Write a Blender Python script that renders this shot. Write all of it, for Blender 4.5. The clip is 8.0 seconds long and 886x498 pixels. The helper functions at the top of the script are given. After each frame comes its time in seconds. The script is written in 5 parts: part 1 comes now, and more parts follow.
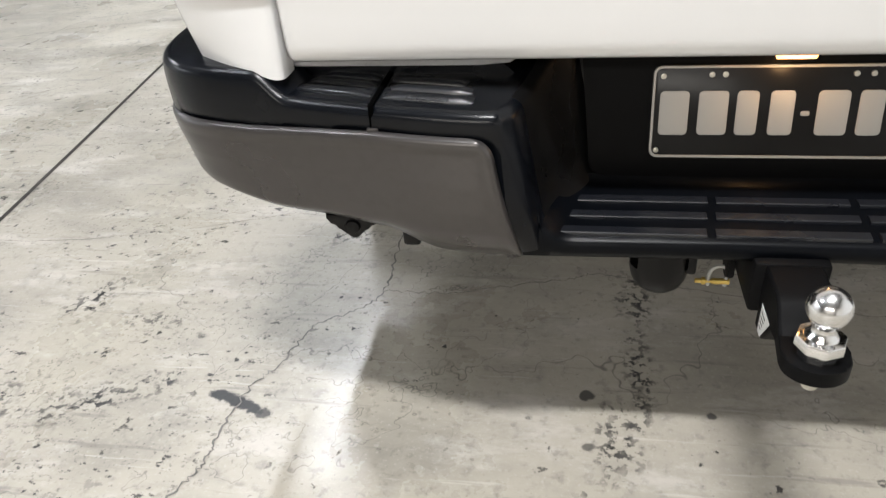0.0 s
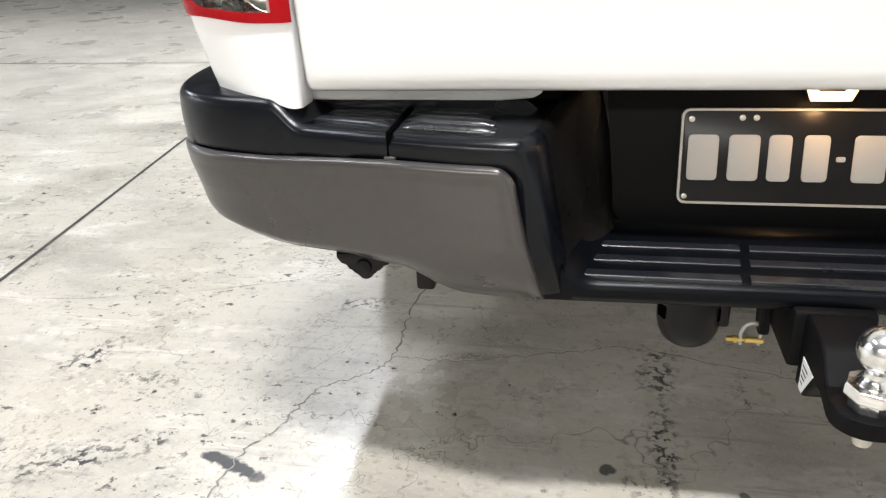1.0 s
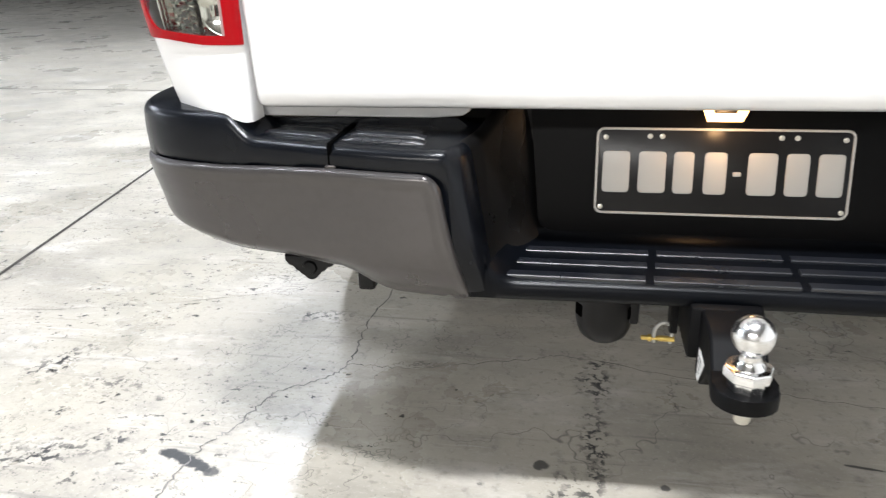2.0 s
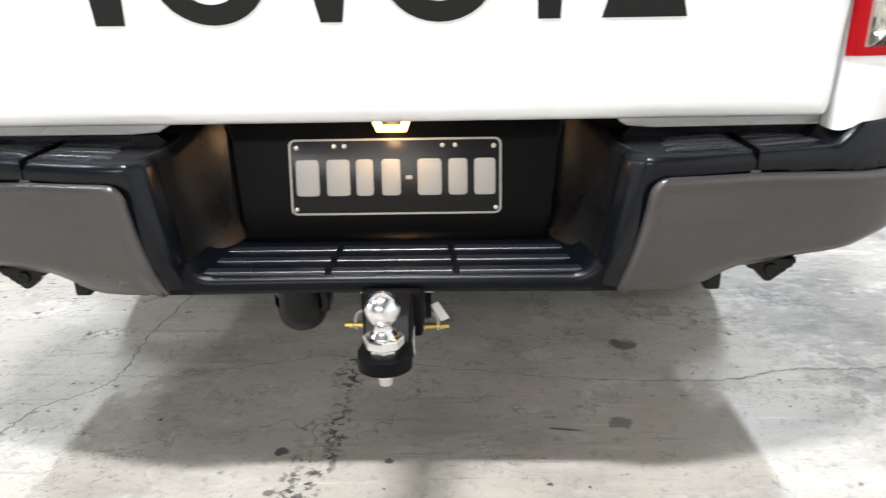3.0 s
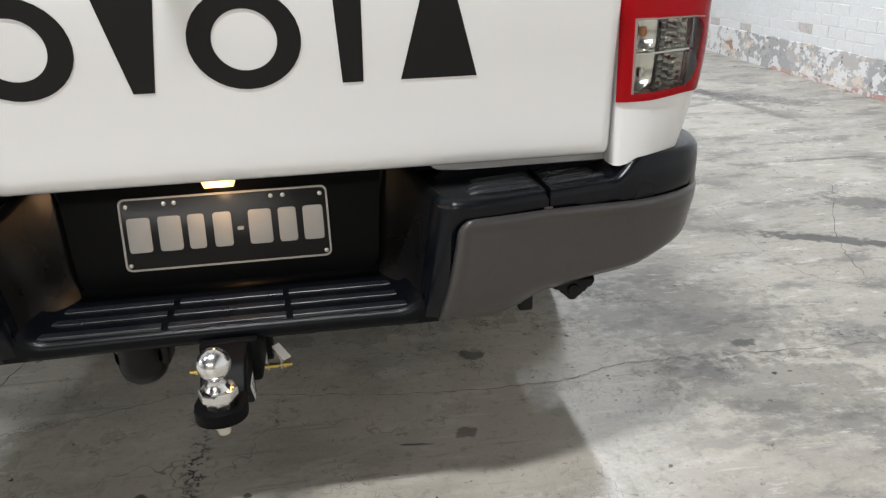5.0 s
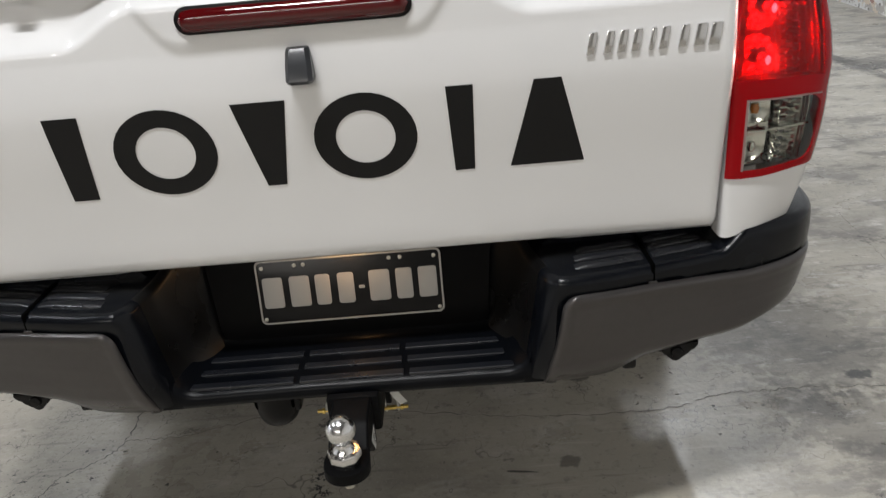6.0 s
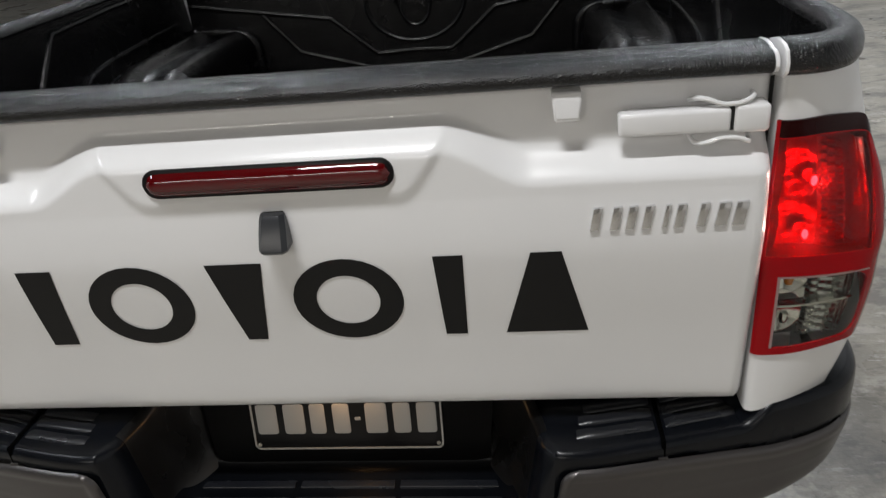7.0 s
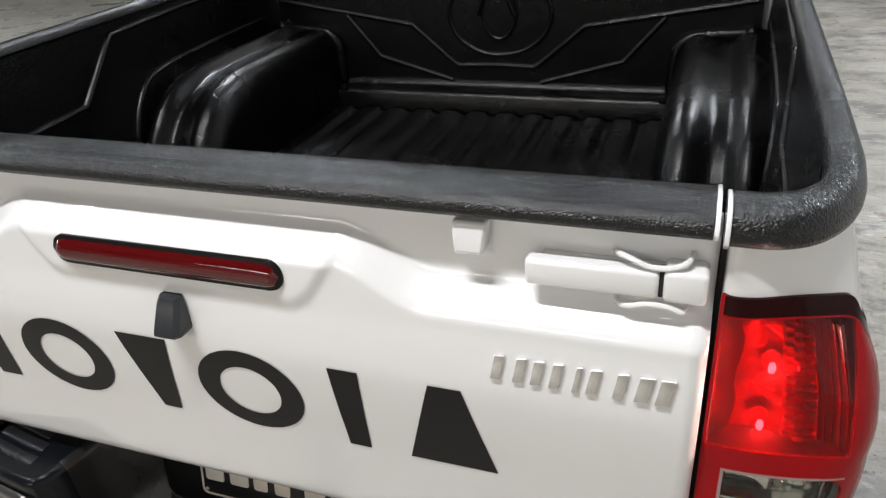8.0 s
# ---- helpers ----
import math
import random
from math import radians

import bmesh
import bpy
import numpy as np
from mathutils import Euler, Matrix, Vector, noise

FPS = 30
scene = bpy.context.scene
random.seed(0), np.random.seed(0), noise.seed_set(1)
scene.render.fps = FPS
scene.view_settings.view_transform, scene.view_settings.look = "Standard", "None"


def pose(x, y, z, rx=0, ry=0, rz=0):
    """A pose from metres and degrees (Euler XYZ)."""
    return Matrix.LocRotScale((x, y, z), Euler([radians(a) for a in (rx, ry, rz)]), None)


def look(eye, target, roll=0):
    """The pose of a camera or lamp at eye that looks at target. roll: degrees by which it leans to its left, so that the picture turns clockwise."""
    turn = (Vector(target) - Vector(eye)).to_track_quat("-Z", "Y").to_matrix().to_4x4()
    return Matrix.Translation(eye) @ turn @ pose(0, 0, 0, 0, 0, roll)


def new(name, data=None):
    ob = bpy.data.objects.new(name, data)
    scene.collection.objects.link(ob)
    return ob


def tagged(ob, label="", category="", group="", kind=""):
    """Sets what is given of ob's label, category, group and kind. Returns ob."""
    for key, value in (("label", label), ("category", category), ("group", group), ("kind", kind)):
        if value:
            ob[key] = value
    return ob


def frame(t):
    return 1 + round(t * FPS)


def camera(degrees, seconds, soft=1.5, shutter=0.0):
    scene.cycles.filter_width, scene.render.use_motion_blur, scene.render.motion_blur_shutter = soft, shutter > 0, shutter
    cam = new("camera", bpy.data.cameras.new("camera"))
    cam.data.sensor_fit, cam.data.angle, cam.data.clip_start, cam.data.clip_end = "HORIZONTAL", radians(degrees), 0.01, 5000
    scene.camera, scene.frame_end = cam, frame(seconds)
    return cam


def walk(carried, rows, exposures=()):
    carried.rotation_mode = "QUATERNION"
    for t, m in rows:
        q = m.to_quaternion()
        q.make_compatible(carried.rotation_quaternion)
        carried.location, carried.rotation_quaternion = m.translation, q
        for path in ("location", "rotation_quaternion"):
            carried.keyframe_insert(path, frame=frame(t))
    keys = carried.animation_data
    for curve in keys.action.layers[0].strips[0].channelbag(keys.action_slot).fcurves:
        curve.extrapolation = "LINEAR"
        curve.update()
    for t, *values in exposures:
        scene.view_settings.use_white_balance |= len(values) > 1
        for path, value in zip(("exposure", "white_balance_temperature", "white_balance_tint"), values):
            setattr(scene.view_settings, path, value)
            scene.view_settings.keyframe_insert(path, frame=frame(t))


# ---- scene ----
cam = camera(61.5, 8.0, 1.25, shutter=0.2)
PATH = [
    (0, (-0.293, -0.924, 1.025), (-0.635, 0.718, -0.064), -4.7),
    (0.2, (-0.314, -0.916, 0.998), (-0.634, 0.775, -0.021), -3.2),
    (0.5, (-0.317, -0.917, 0.958), (-0.673, 0.815, 0.024), -2.7),
    (0.7, (-0.322, -0.921, 0.939), (-0.679, 0.833, 0.048), -2.5),
    (1, (-0.309, -0.919, 0.919), (-0.686, 0.854, 0.073), -2.9),
    (1.2, (-0.306, -0.929, 0.906), (-0.693, 0.859, 0.098), -2.6),
    (2.3, (-0.135, -1.067, 0.923), (-0.419, 0.764, 0.172), -1.2),
    (2.5, (-0.063, -1.102, 0.926), (-0.301, 0.744, 0.194), -0.9),
    (2.7, (0.007, -1.119, 0.931), (-0.174, 0.736, 0.204), -1.0),
    (3, (0.108, -1.14, 0.925), (0.068, 0.729, 0.212), -1.1),
    (3.2, (0.134, -1.152, 0.918), (0.21, 0.724, 0.23), 0.0),
    (3.5, (0.175, -1.155, 0.924), (0.343, 0.716, 0.238), 0.1),
    (4, (0.209, -1.154, 0.94), (0.455, 0.717, 0.276), 0.2),
    (4.2, (0.207, -1.161, 0.946), (0.479, 0.703, 0.275), 0.1),
    (5.3, (0.21, -1.22, 1.086), (0.447, 0.622, 0.345), -2.9),
    (5.5, (0.215, -1.222, 1.134), (0.407, 0.624, 0.388), -3.6),
    (5.7, (0.213, -1.215, 1.197), (0.282, 0.604, 0.37), -5.2),
    (5.9, (0.221, -1.206, 1.244), (0.197, 0.602, 0.389), -5.5),
    (6, (0.223, -1.197, 1.264), (0.181, 0.614, 0.417), -5.2),
    (6.2, (0.239, -1.158, 1.323), (0.171, 0.648, 0.467), -5.3),
    (6.5, (0.267, -1.083, 1.395), (0.134, 0.721, 0.541), -5.8),
    (6.8, (0.327, -0.998, 1.478), (0.147, 0.771, 0.563), -5.4),
    (7, (0.364, -0.958, 1.498), (0.13, 0.803, 0.579), -5.9),
    (7.2, (0.439, -0.896, 1.538), (0.05, 0.815, 0.578), -7.3),
    (7.3, (0.477, -0.872, 1.561), (0.047, 0.834, 0.61), -6.9),
    (7.5, (0.548, -0.814, 1.587), (0.061, 0.88, 0.641), -5.1),
    (7.7, (0.599, -0.77, 1.595), (0.068, 0.907, 0.643), -3.9),
    (8, (0.658, -0.688, 1.595), (0.026, 0.942, 0.624), -4.3),
]
EXPOSURES = [(0.0, 0.68, 6350, 10), (0.5, 0.95, 6350, 10), (1.0, 1.10, 6300, 10), (2.4, 1.28, 6050, 10), (3.5, 1.26, 6050, 10), (4.0, 1.06, 6150, 10), (4.2, 0.96, 6150, 10), (5.3, 0.08, 6300, 10), (5.6, -0.18, 6350, 10), (6.0, -0.12, 6350, 10), (6.8, -0.42, 6350, 10), (7.1, -0.4, 6350, 10), (7.5, -0.08, 6350, 10), (8.0, 0.16, 6350, 10)]
walk(cam, [(t, look(eye, target, roll)) for t, eye, target, roll in PATH], EXPOSURES)

# ---- world and lights ----
world = bpy.data.worlds.new("world")
scene.world = world
world.use_nodes = True
world.node_tree.nodes["Background"].inputs[0].default_value = (0.8, 0.85, 0.9, 1)
world.node_tree.nodes["Background"].inputs[1].default_value = 0.0
CEIL = 4.9


def ceiling_lamp_or_fill(x, y, sx, sy, watts, color=(1.0, 0.985, 0.95)):
    """One long area light, shining down; serves inferred fittings and added fill alike."""
    d = bpy.data.lights.new("ceiling_lamp_or_fill", "AREA")
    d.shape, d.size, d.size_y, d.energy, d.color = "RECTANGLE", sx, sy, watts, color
    ob = new("ceiling_lamp_or_fill", d)
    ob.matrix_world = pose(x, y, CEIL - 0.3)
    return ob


COOL, NEUTRAL, WARM = (0.93, 0.96, 1.0), (1.0, 0.985, 0.965), (1.0, 0.94, 0.85)
ceiling_lamp_or_fill(-2.1, 3.95, 0.16, 1.5, 165, COOL)
ceiling_lamp_or_fill(2.1, 4.15, 0.16, 1.5, 150, COOL)
ceiling_lamp_or_fill(-0.40, -1.25, 1.3, 0.16, 155, NEUTRAL)
ceiling_lamp_or_fill(-3.7, -0.6, 0.20, 1.5, 42, COOL)
# added fill from behind, for the tailgate and the floor under the bumper
ceiling_lamp_or_fill(-3.0, -8.2, 6.0, 1.2, 390, WARM)
# added fill, far to the left
ceiling_lamp_or_fill(-8.5, 4.0, 0.3, 1.5, 130, COOL)
# added to light the unseen west wall, which gives the bumper its sheen
ceiling_lamp_or_fill(-12.2, -0.5, 0.4, 6.0, 260, COOL)
# added fill, far ahead on the right
ceiling_lamp_or_fill(2.75, 10.5, 0.3, 1.5, 90, COOL)


# ---- materials ----
def material(name, color, rough=0.5, metal=0.0, coat=0.0, grain=(), bump=(), vary=0.0, spec=0.5, rough_var=0.0):
    """Principled surface. grain: (scale, amount, other colour); bump: (scale, height) pairs; vary: per-piece brightness spread."""
    m = bpy.data.materials.new(name)
    m.use_nodes = True
    nt = m.node_tree
    b = nt.nodes["Principled BSDF"]
    b.inputs["Base Color"].default_value = (*color, 1)
    b.inputs["Roughness"].default_value = rough
    b.inputs["Metallic"].default_value = metal
    b.inputs["Coat Weight"].default_value = coat
    b.inputs["Coat Roughness"].default_value = 0.04
    b.inputs["Specular IOR Level"].default_value = spec
    tex = nt.nodes.new("ShaderNodeTexCoord")
    out = None
    for scale, amount, other in grain:
        n = nt.nodes.new("ShaderNodeTexNoise")
        n.inputs["Scale"].default_value, n.inputs["Detail"].default_value, n.inputs["Roughness"].default_value = scale, 6, 0.65
        nt.links.new(tex.outputs["Object"], n.inputs["Vector"])
        r = nt.nodes.new("ShaderNodeMapRange")
        r.interpolation_type = "SMOOTHSTEP"
        r.inputs["From Min"].default_value, r.inputs["From Max"].default_value = 0.4, 0.68
        r.inputs["To Max"].default_value = amount
        nt.links.new(n.outputs["Fac"], r.inputs["Value"])
        mix = nt.nodes.new("ShaderNodeMix")
        mix.data_type = "RGBA"
        mix.inputs["A"].default_value, mix.inputs["B"].default_value = (*color, 1), (*other, 1)
        if out:
            nt.links.new(out, mix.inputs["A"])
        nt.links.new(r.outputs["Result"], mix.inputs["Factor"])
        out = mix.outputs["Result"]
    if vary:
        info = nt.nodes.new("ShaderNodeObjectInfo")
        r = nt.nodes.new("ShaderNodeMapRange")
        r.inputs["To Min"].default_value, r.inputs["To Max"].default_value = 1 - vary, 1 + vary
        nt.links.new(info.outputs["Random"], r.inputs["Value"])
        hsv = nt.nodes.new("ShaderNodeHueSaturation")
        hsv.inputs["Color"].default_value = (*color, 1)
        nt.links.new(r.outputs["Result"], hsv.inputs["Value"])
        if out:
            nt.links.new(out, hsv.inputs["Color"])
        out = hsv.outputs["Color"]
    if out:
        nt.links.new(out, b.inputs["Base Color"])
    if rough_var:
        n = nt.nodes.new("ShaderNodeTexNoise")
        n.inputs["Scale"].default_value, n.inputs["Detail"].default_value = 6, 5
        nt.links.new(tex.outputs["Object"], n.inputs["Vector"])
        r = nt.nodes.new("ShaderNodeMapRange")
        r.inputs["From Min"].default_value, r.inputs["From Max"].default_value = 0.3, 0.7
        r.inputs["To Min"].default_value, r.inputs["To Max"].default_value = rough - rough_var, rough + rough_var
        nt.links.new(n.outputs["Fac"], r.inputs["Value"])
        nt.links.new(r.outputs["Result"], b.inputs["Roughness"])
    last = None
    for scale, height in bump:
        n = nt.nodes.new("ShaderNodeTexNoise")
        n.inputs["Scale"].default_value, n.inputs["Detail"].default_value = scale, 1
        nt.links.new(tex.outputs["Object"], n.inputs["Vector"])
        bp = nt.nodes.new("ShaderNodeBump")
        bp.inputs["Strength"].default_value, bp.inputs["Distance"].default_value = 1.0, height
        nt.links.new(n.outputs["Fac"], bp.inputs["Height"])
        if last:
            nt.links.new(last, bp.inputs["Normal"])
        last = bp.outputs["Normal"]
    if last:
        nt.links.new(last, b.inputs["Normal"])
    return m


def glowing(name, color, strength):
    m = bpy.data.materials.new(name)
    m.use_nodes = True
    b = m.node_tree.nodes["Principled BSDF"]
    b.inputs["Base Color"].default_value = (*color, 1)
    b.inputs["Emission Color"].default_value = (*color, 1)
    b.inputs["Emission Strength"].default_value = strength
    return m


def lens_material(name, color, gloss=0.03, haze=0.0):
    """Clear or tinted plastic cover: lets light through in its tint, with a Fresnel gloss."""
    m = bpy.data.materials.new(name)
    m.use_nodes = True
    nt = m.node_tree
    nt.nodes.remove(nt.nodes["Principled BSDF"])
    tr, gl, mix, lw = (nt.nodes.new(k) for k in ("ShaderNodeBsdfTransparent", "ShaderNodeBsdfGlossy", "ShaderNodeMixShader", "ShaderNodeLayerWeight"))
    fr = nt.nodes.new("ShaderNodeMapRange")
    pw = nt.nodes.new("ShaderNodeMath")
    pw.operation = "POWER"
    pw.inputs[1].default_value = 5.0
    tr.inputs["Color"].default_value = (*color, 1)
    gl.inputs["Roughness"].default_value = gloss
    lw.inputs["Blend"].default_value = 0.5
    fr.inputs["To Min"].default_value, fr.inputs["To Max"].default_value = 0.03, 0.6
    nt.links.new(lw.outputs["Facing"], pw.inputs[0])
    nt.links.new(pw.outputs[0], fr.inputs["Value"])
    nt.links.new(fr.outputs["Result"], mix.inputs[0])
    body = tr.outputs[0]
    if haze:
        # prisms moulded into the plastic scatter part of the light
        df, tl, both, hz = (nt.nodes.new(k) for k in ("ShaderNodeBsdfDiffuse", "ShaderNodeBsdfTranslucent", "ShaderNodeMixShader", "ShaderNodeMixShader"))
        df.inputs["Color"].default_value = tl.inputs["Color"].default_value = (*(0.45 * c for c in color), 1)
        both.inputs[0].default_value, hz.inputs[0].default_value = 0.5, haze
        nt.links.new(df.outputs[0], both.inputs[1])
        nt.links.new(tl.outputs[0], both.inputs[2])
        nt.links.new(body, hz.inputs[1])
        nt.links.new(both.outputs[0], hz.inputs[2])
        body = hz.outputs[0]
    nt.links.new(body, mix.inputs[1])
    nt.links.new(gl.outputs[0], mix.inputs[2])
    nt.links.new(mix.outputs[0], nt.nodes["Material Output"].inputs["Surface"])
    return m


def concrete():
    """Worn hall floor: mottled grey, fine pits, scuffs, oil and tyre stains where they lie, a broad dark band, and the
    dim far left painted darker.
    """
    m = bpy.data.materials.new("worn_concrete")
    m.use_nodes = True
    nt = m.node_tree
    b = nt.nodes["Principled BSDF"]
    tex = nt.nodes.new("ShaderNodeTexCoord")
    P = tex.outputs["Object"]

    def math_node(op, a, c=0.0):
        n = nt.nodes.new("ShaderNodeMath")
        n.operation = op
        for k, v in enumerate((a, c)):
            if isinstance(v, float):
                n.inputs[k].default_value = v
            else:
                nt.links.new(v, n.inputs[k])
        return n.outputs[0]

    def fac(scale, lo, hi, detail=6.0, stretch=(1, 1, 1), turn=0.0, rough=0.6, shift=(0, 0, 0)):
        mp = nt.nodes.new("ShaderNodeMapping")
        mp.inputs["Scale"].default_value, mp.inputs["Rotation"].default_value, mp.inputs["Location"].default_value = stretch, (0, 0, radians(turn)), shift
        nt.links.new(P, mp.inputs["Vector"])
        n = nt.nodes.new("ShaderNodeTexNoise")
        n.inputs["Scale"].default_value, n.inputs["Detail"].default_value, n.inputs["Roughness"].default_value = scale, detail, rough
        nt.links.new(mp.outputs[0], n.inputs["Vector"])
        r = nt.nodes.new("ShaderNodeMapRange")
        r.interpolation_type = "SMOOTHSTEP"
        r.inputs["From Min"].default_value, r.inputs["From Max"].default_value = lo, hi
        nt.links.new(n.outputs["Fac"], r.inputs["Value"])
        return r.outputs["Result"]

    color = None

    def lay(f, amount, other):
        nonlocal color
        mix = nt.nodes.new("ShaderNodeMix")
        mix.data_type = "RGBA"
        mix.inputs["B"].default_value = (*other, 1)
        if color:
            nt.links.new(color, mix.inputs["A"])
        else:
            mix.inputs["A"].default_value = (0.413, 0.382, 0.323, 1)
        nt.links.new(math_node("MULTIPLY", f, amount), mix.inputs["Factor"])
        color = mix.outputs["Result"]

    # worn grey patches with frayed edges in a paler skin
    lay(fac(0.55, 0.40, 0.62, 5.0), 0.6, (0.352, 0.326, 0.276))
    lay(fac(1.5, 0.44, 0.67, 10.0, stretch=(1, 1.9, 1), turn=25, rough=0.62, shift=(3.3, 1.4, 0)), 0.62, (0.230, 0.215, 0.189))
    lay(fac(3.4, 0.50, 0.66, 9.0, stretch=(1, 2.4, 1), turn=-28, rough=0.70, shift=(6, 2, 0)), 0.60, (0.530, 0.500, 0.455))
    lay(fac(7.0, 0.52, 0.70, 8.0, shift=(1, 3, 0), rough=0.66), 0.40, (0.209, 0.197, 0.175))
    lay(fac(38.0, 0.53, 0.70, 6.0), 0.45, (0.173, 0.163, 0.144))
    lay(fac(120.0, 0.55, 0.72, 3.0), 0.35, (0.510, 0.479, 0.433))
    # drag marks and hairlines
    lay(fac(2.6, 0.60, 0.70, 6.0, stretch=(1, 14, 1), turn=64, shift=(4, 4, 0)), 0.45, (0.153, 0.145, 0.130))
    lay(fac(3.1, 0.61, 0.70, 6.0, stretch=(1, 18, 1), turn=-35, shift=(8, 1, 0)), 0.45, (0.571, 0.540, 0.492))
    for scale, shift, width, cut, dark in ((1.15, (5, 2, 0), 0.0034, 0.47, 0.75), (2.3, (1, 9, 0), 0.0040, 0.50, 0.75), (4.1, (7, 3, 0), 0.0045, 0.53, 0.6), (1.8, (2, 6, 0), 0.0030, 0.50, 0.6)):
        n = fac(scale, 0.0, 1.0, 5.0, shift=shift)
        line = nt.nodes.new("ShaderNodeMapRange")
        line.inputs["From Min"].default_value, line.inputs["From Max"].default_value, line.inputs["To Min"].default_value, line.inputs["To Max"].default_value = 0.0, width, 1.0, 0.0
        nt.links.new(math_node("ABSOLUTE", math_node("SUBTRACT", n, 0.5)), line.inputs["Value"])
        lay(math_node("MULTIPLY", line.outputs["Result"], fac(1.4, cut, cut + 0.08, 3.0, shift=(shift[1], 7, 0))), dark, (0.102, 0.096, 0.087))
    pits = math_node("MULTIPLY", fac(26.0, 0.64, 0.68, 4.0, shift=(7, 2, 0)), fac(2.6, 0.48, 0.58, shift=(1, 8, 0)))
    lay(pits, 0.95, (0.035, 0.034, 0.032))
    lay(fac(60.0, 0.685, 0.72, 2.0, shift=(3, 3, 0)), 0.40, (0.075, 0.072, 0.066))
    lay(math_node("MULTIPLY", fac(14.0, 0.63, 0.66, 5.0, shift=(5, 5, 0), rough=0.7), fac(1.1, 0.48, 0.60, 3.0, shift=(6, 1, 0))), 0.35, (0.09, 0.087, 0.08))
    # clusters of dark flecks where the skin has chipped, beside the truck's standing place
    sep = nt.nodes.new("ShaderNodeSeparateXYZ")
    nt.links.new(P, sep.inputs[0])
    lane = nt.nodes.new("ShaderNodeMapRange")
    lane.inputs["From Min"].default_value, lane.inputs["From Max"].default_value, lane.inputs["To Min"].default_value, lane.inputs["To Max"].default_value = -1.0, -0.45, 1.0, 0.12
    nt.links.new(sep.outputs["X"], lane.inputs["Value"])
    lay(math_node("MULTIPLY", fac(26.0, 0.595, 0.625, 6.0, stretch=(1, 1.6, 1), turn=20, shift=(2, 5, 0), rough=0.68), math_node("MULTIPLY", lane.outputs["Result"], fac(1.9, 0.45, 0.56, 4.0, shift=(9, 4, 0)))), 0.95, (0.035, 0.034, 0.032))
    lay(math_node("MULTIPLY", fac(85.0, 0.61, 0.65, 3.0, shift=(8, 5, 0)), math_node("MULTIPLY", lane.outputs["Result"], fac(3.2, 0.42, 0.60, 3.0, shift=(2, 2, 0)))), 0.65, (0.075, 0.072, 0.066))
    open_side = nt.nodes.new("ShaderNodeMapRange")
    open_side.inputs["From Min"].default_value, open_side.inputs["From Max"].default_value = 0.75, 1.15
    nt.links.new(sep.outputs["X"], open_side.inputs["Value"])
    lay(math_node("MULTIPLY", open_side.outputs["Result"], fac(3.0, 0.50, 0.60, 10.0, stretch=(1, 1.8, 1), turn=-24, rough=0.72, shift=(0.6, 2.1, 0))), 0.72, (0.158, 0.148, 0.136))
    lay(math_node("MULTIPLY", open_side.outputs["Result"], fac(6.0, 0.57, 0.64, 9.0, stretch=(1, 3.0, 1), turn=-30, rough=0.74, shift=(4.4, 0.3, 0))), 0.80, (0.592, 0.559, 0.522))
    edge = fac(24.0, 0.25, 0.75, 5.0)
    speck = fac(58.0, 0.50, 0.57, 4.0)
    for x, y, rx, ry, turn, amount, broken in STAINS_AND_SHADE:
        mp = nt.nodes.new("ShaderNodeMapping")
        mp.vector_type = "TEXTURE"
        mp.inputs["Location"].default_value, mp.inputs["Rotation"].default_value, mp.inputs["Scale"].default_value = (x, y, 0), (0, 0, radians(turn)), (rx, ry, 1)
        nt.links.new(P, mp.inputs["Vector"])
        ln = nt.nodes.new("ShaderNodeVectorMath")
        ln.operation = "LENGTH"
        nt.links.new(mp.outputs[0], ln.inputs[0])
        far = math_node("ADD", ln.outputs["Value"], math_node("MULTIPLY", edge, 0.9))
        r = nt.nodes.new("ShaderNodeMapRange")
        r.interpolation_type = "SMOOTHSTEP"
        r.inputs["From Min"].default_value, r.inputs["From Max"].default_value, r.inputs["To Min"].default_value, r.inputs["To Max"].default_value = (1.1, 1.55, 1.0, 0.0) if not broken else (0.6, 1.7, 1.0, 0.0)
        nt.links.new(far, r.inputs["Value"])
        f = r.outputs["Result"]
        if broken:
            f = math_node("MULTIPLY", f, speck)
        lay(f, min(amount * 1.2, 1.0) if broken or rx < 0.1 else amount * 0.6, (0.026, 0.026, 0.027))
    nt.links.new(color, b.inputs["Base Color"])
    r = nt.nodes.new("ShaderNodeMapRange")
    r.inputs["To Min"].default_value, r.inputs["To Max"].default_value = 0.25, 0.52
    nt.links.new(fac(2.4, 0.35, 0.68, shift=(2, 6, 0)), r.inputs["Value"])
    nt.links.new(r.outputs["Result"], b.inputs["Roughness"])
    bp = nt.nodes.new("ShaderNodeBump")
    bp.inputs["Strength"].default_value, bp.inputs["Distance"].default_value = 1.0, 0.0004
    nt.links.new(fac(55.0, 0.2, 0.8), bp.inputs["Height"])
    bp2 = nt.nodes.new("ShaderNodeBump")
    bp2.inputs["Strength"].default_value, bp2.inputs["Distance"].default_value, bp2.invert = 1.0, 0.002, True
    nt.links.new(pits, bp2.inputs["Height"])
    nt.links.new(bp.outputs[0], bp2.inputs["Normal"])
    nt.links.new(bp2.outputs[0], b.inputs["Normal"])
    return m


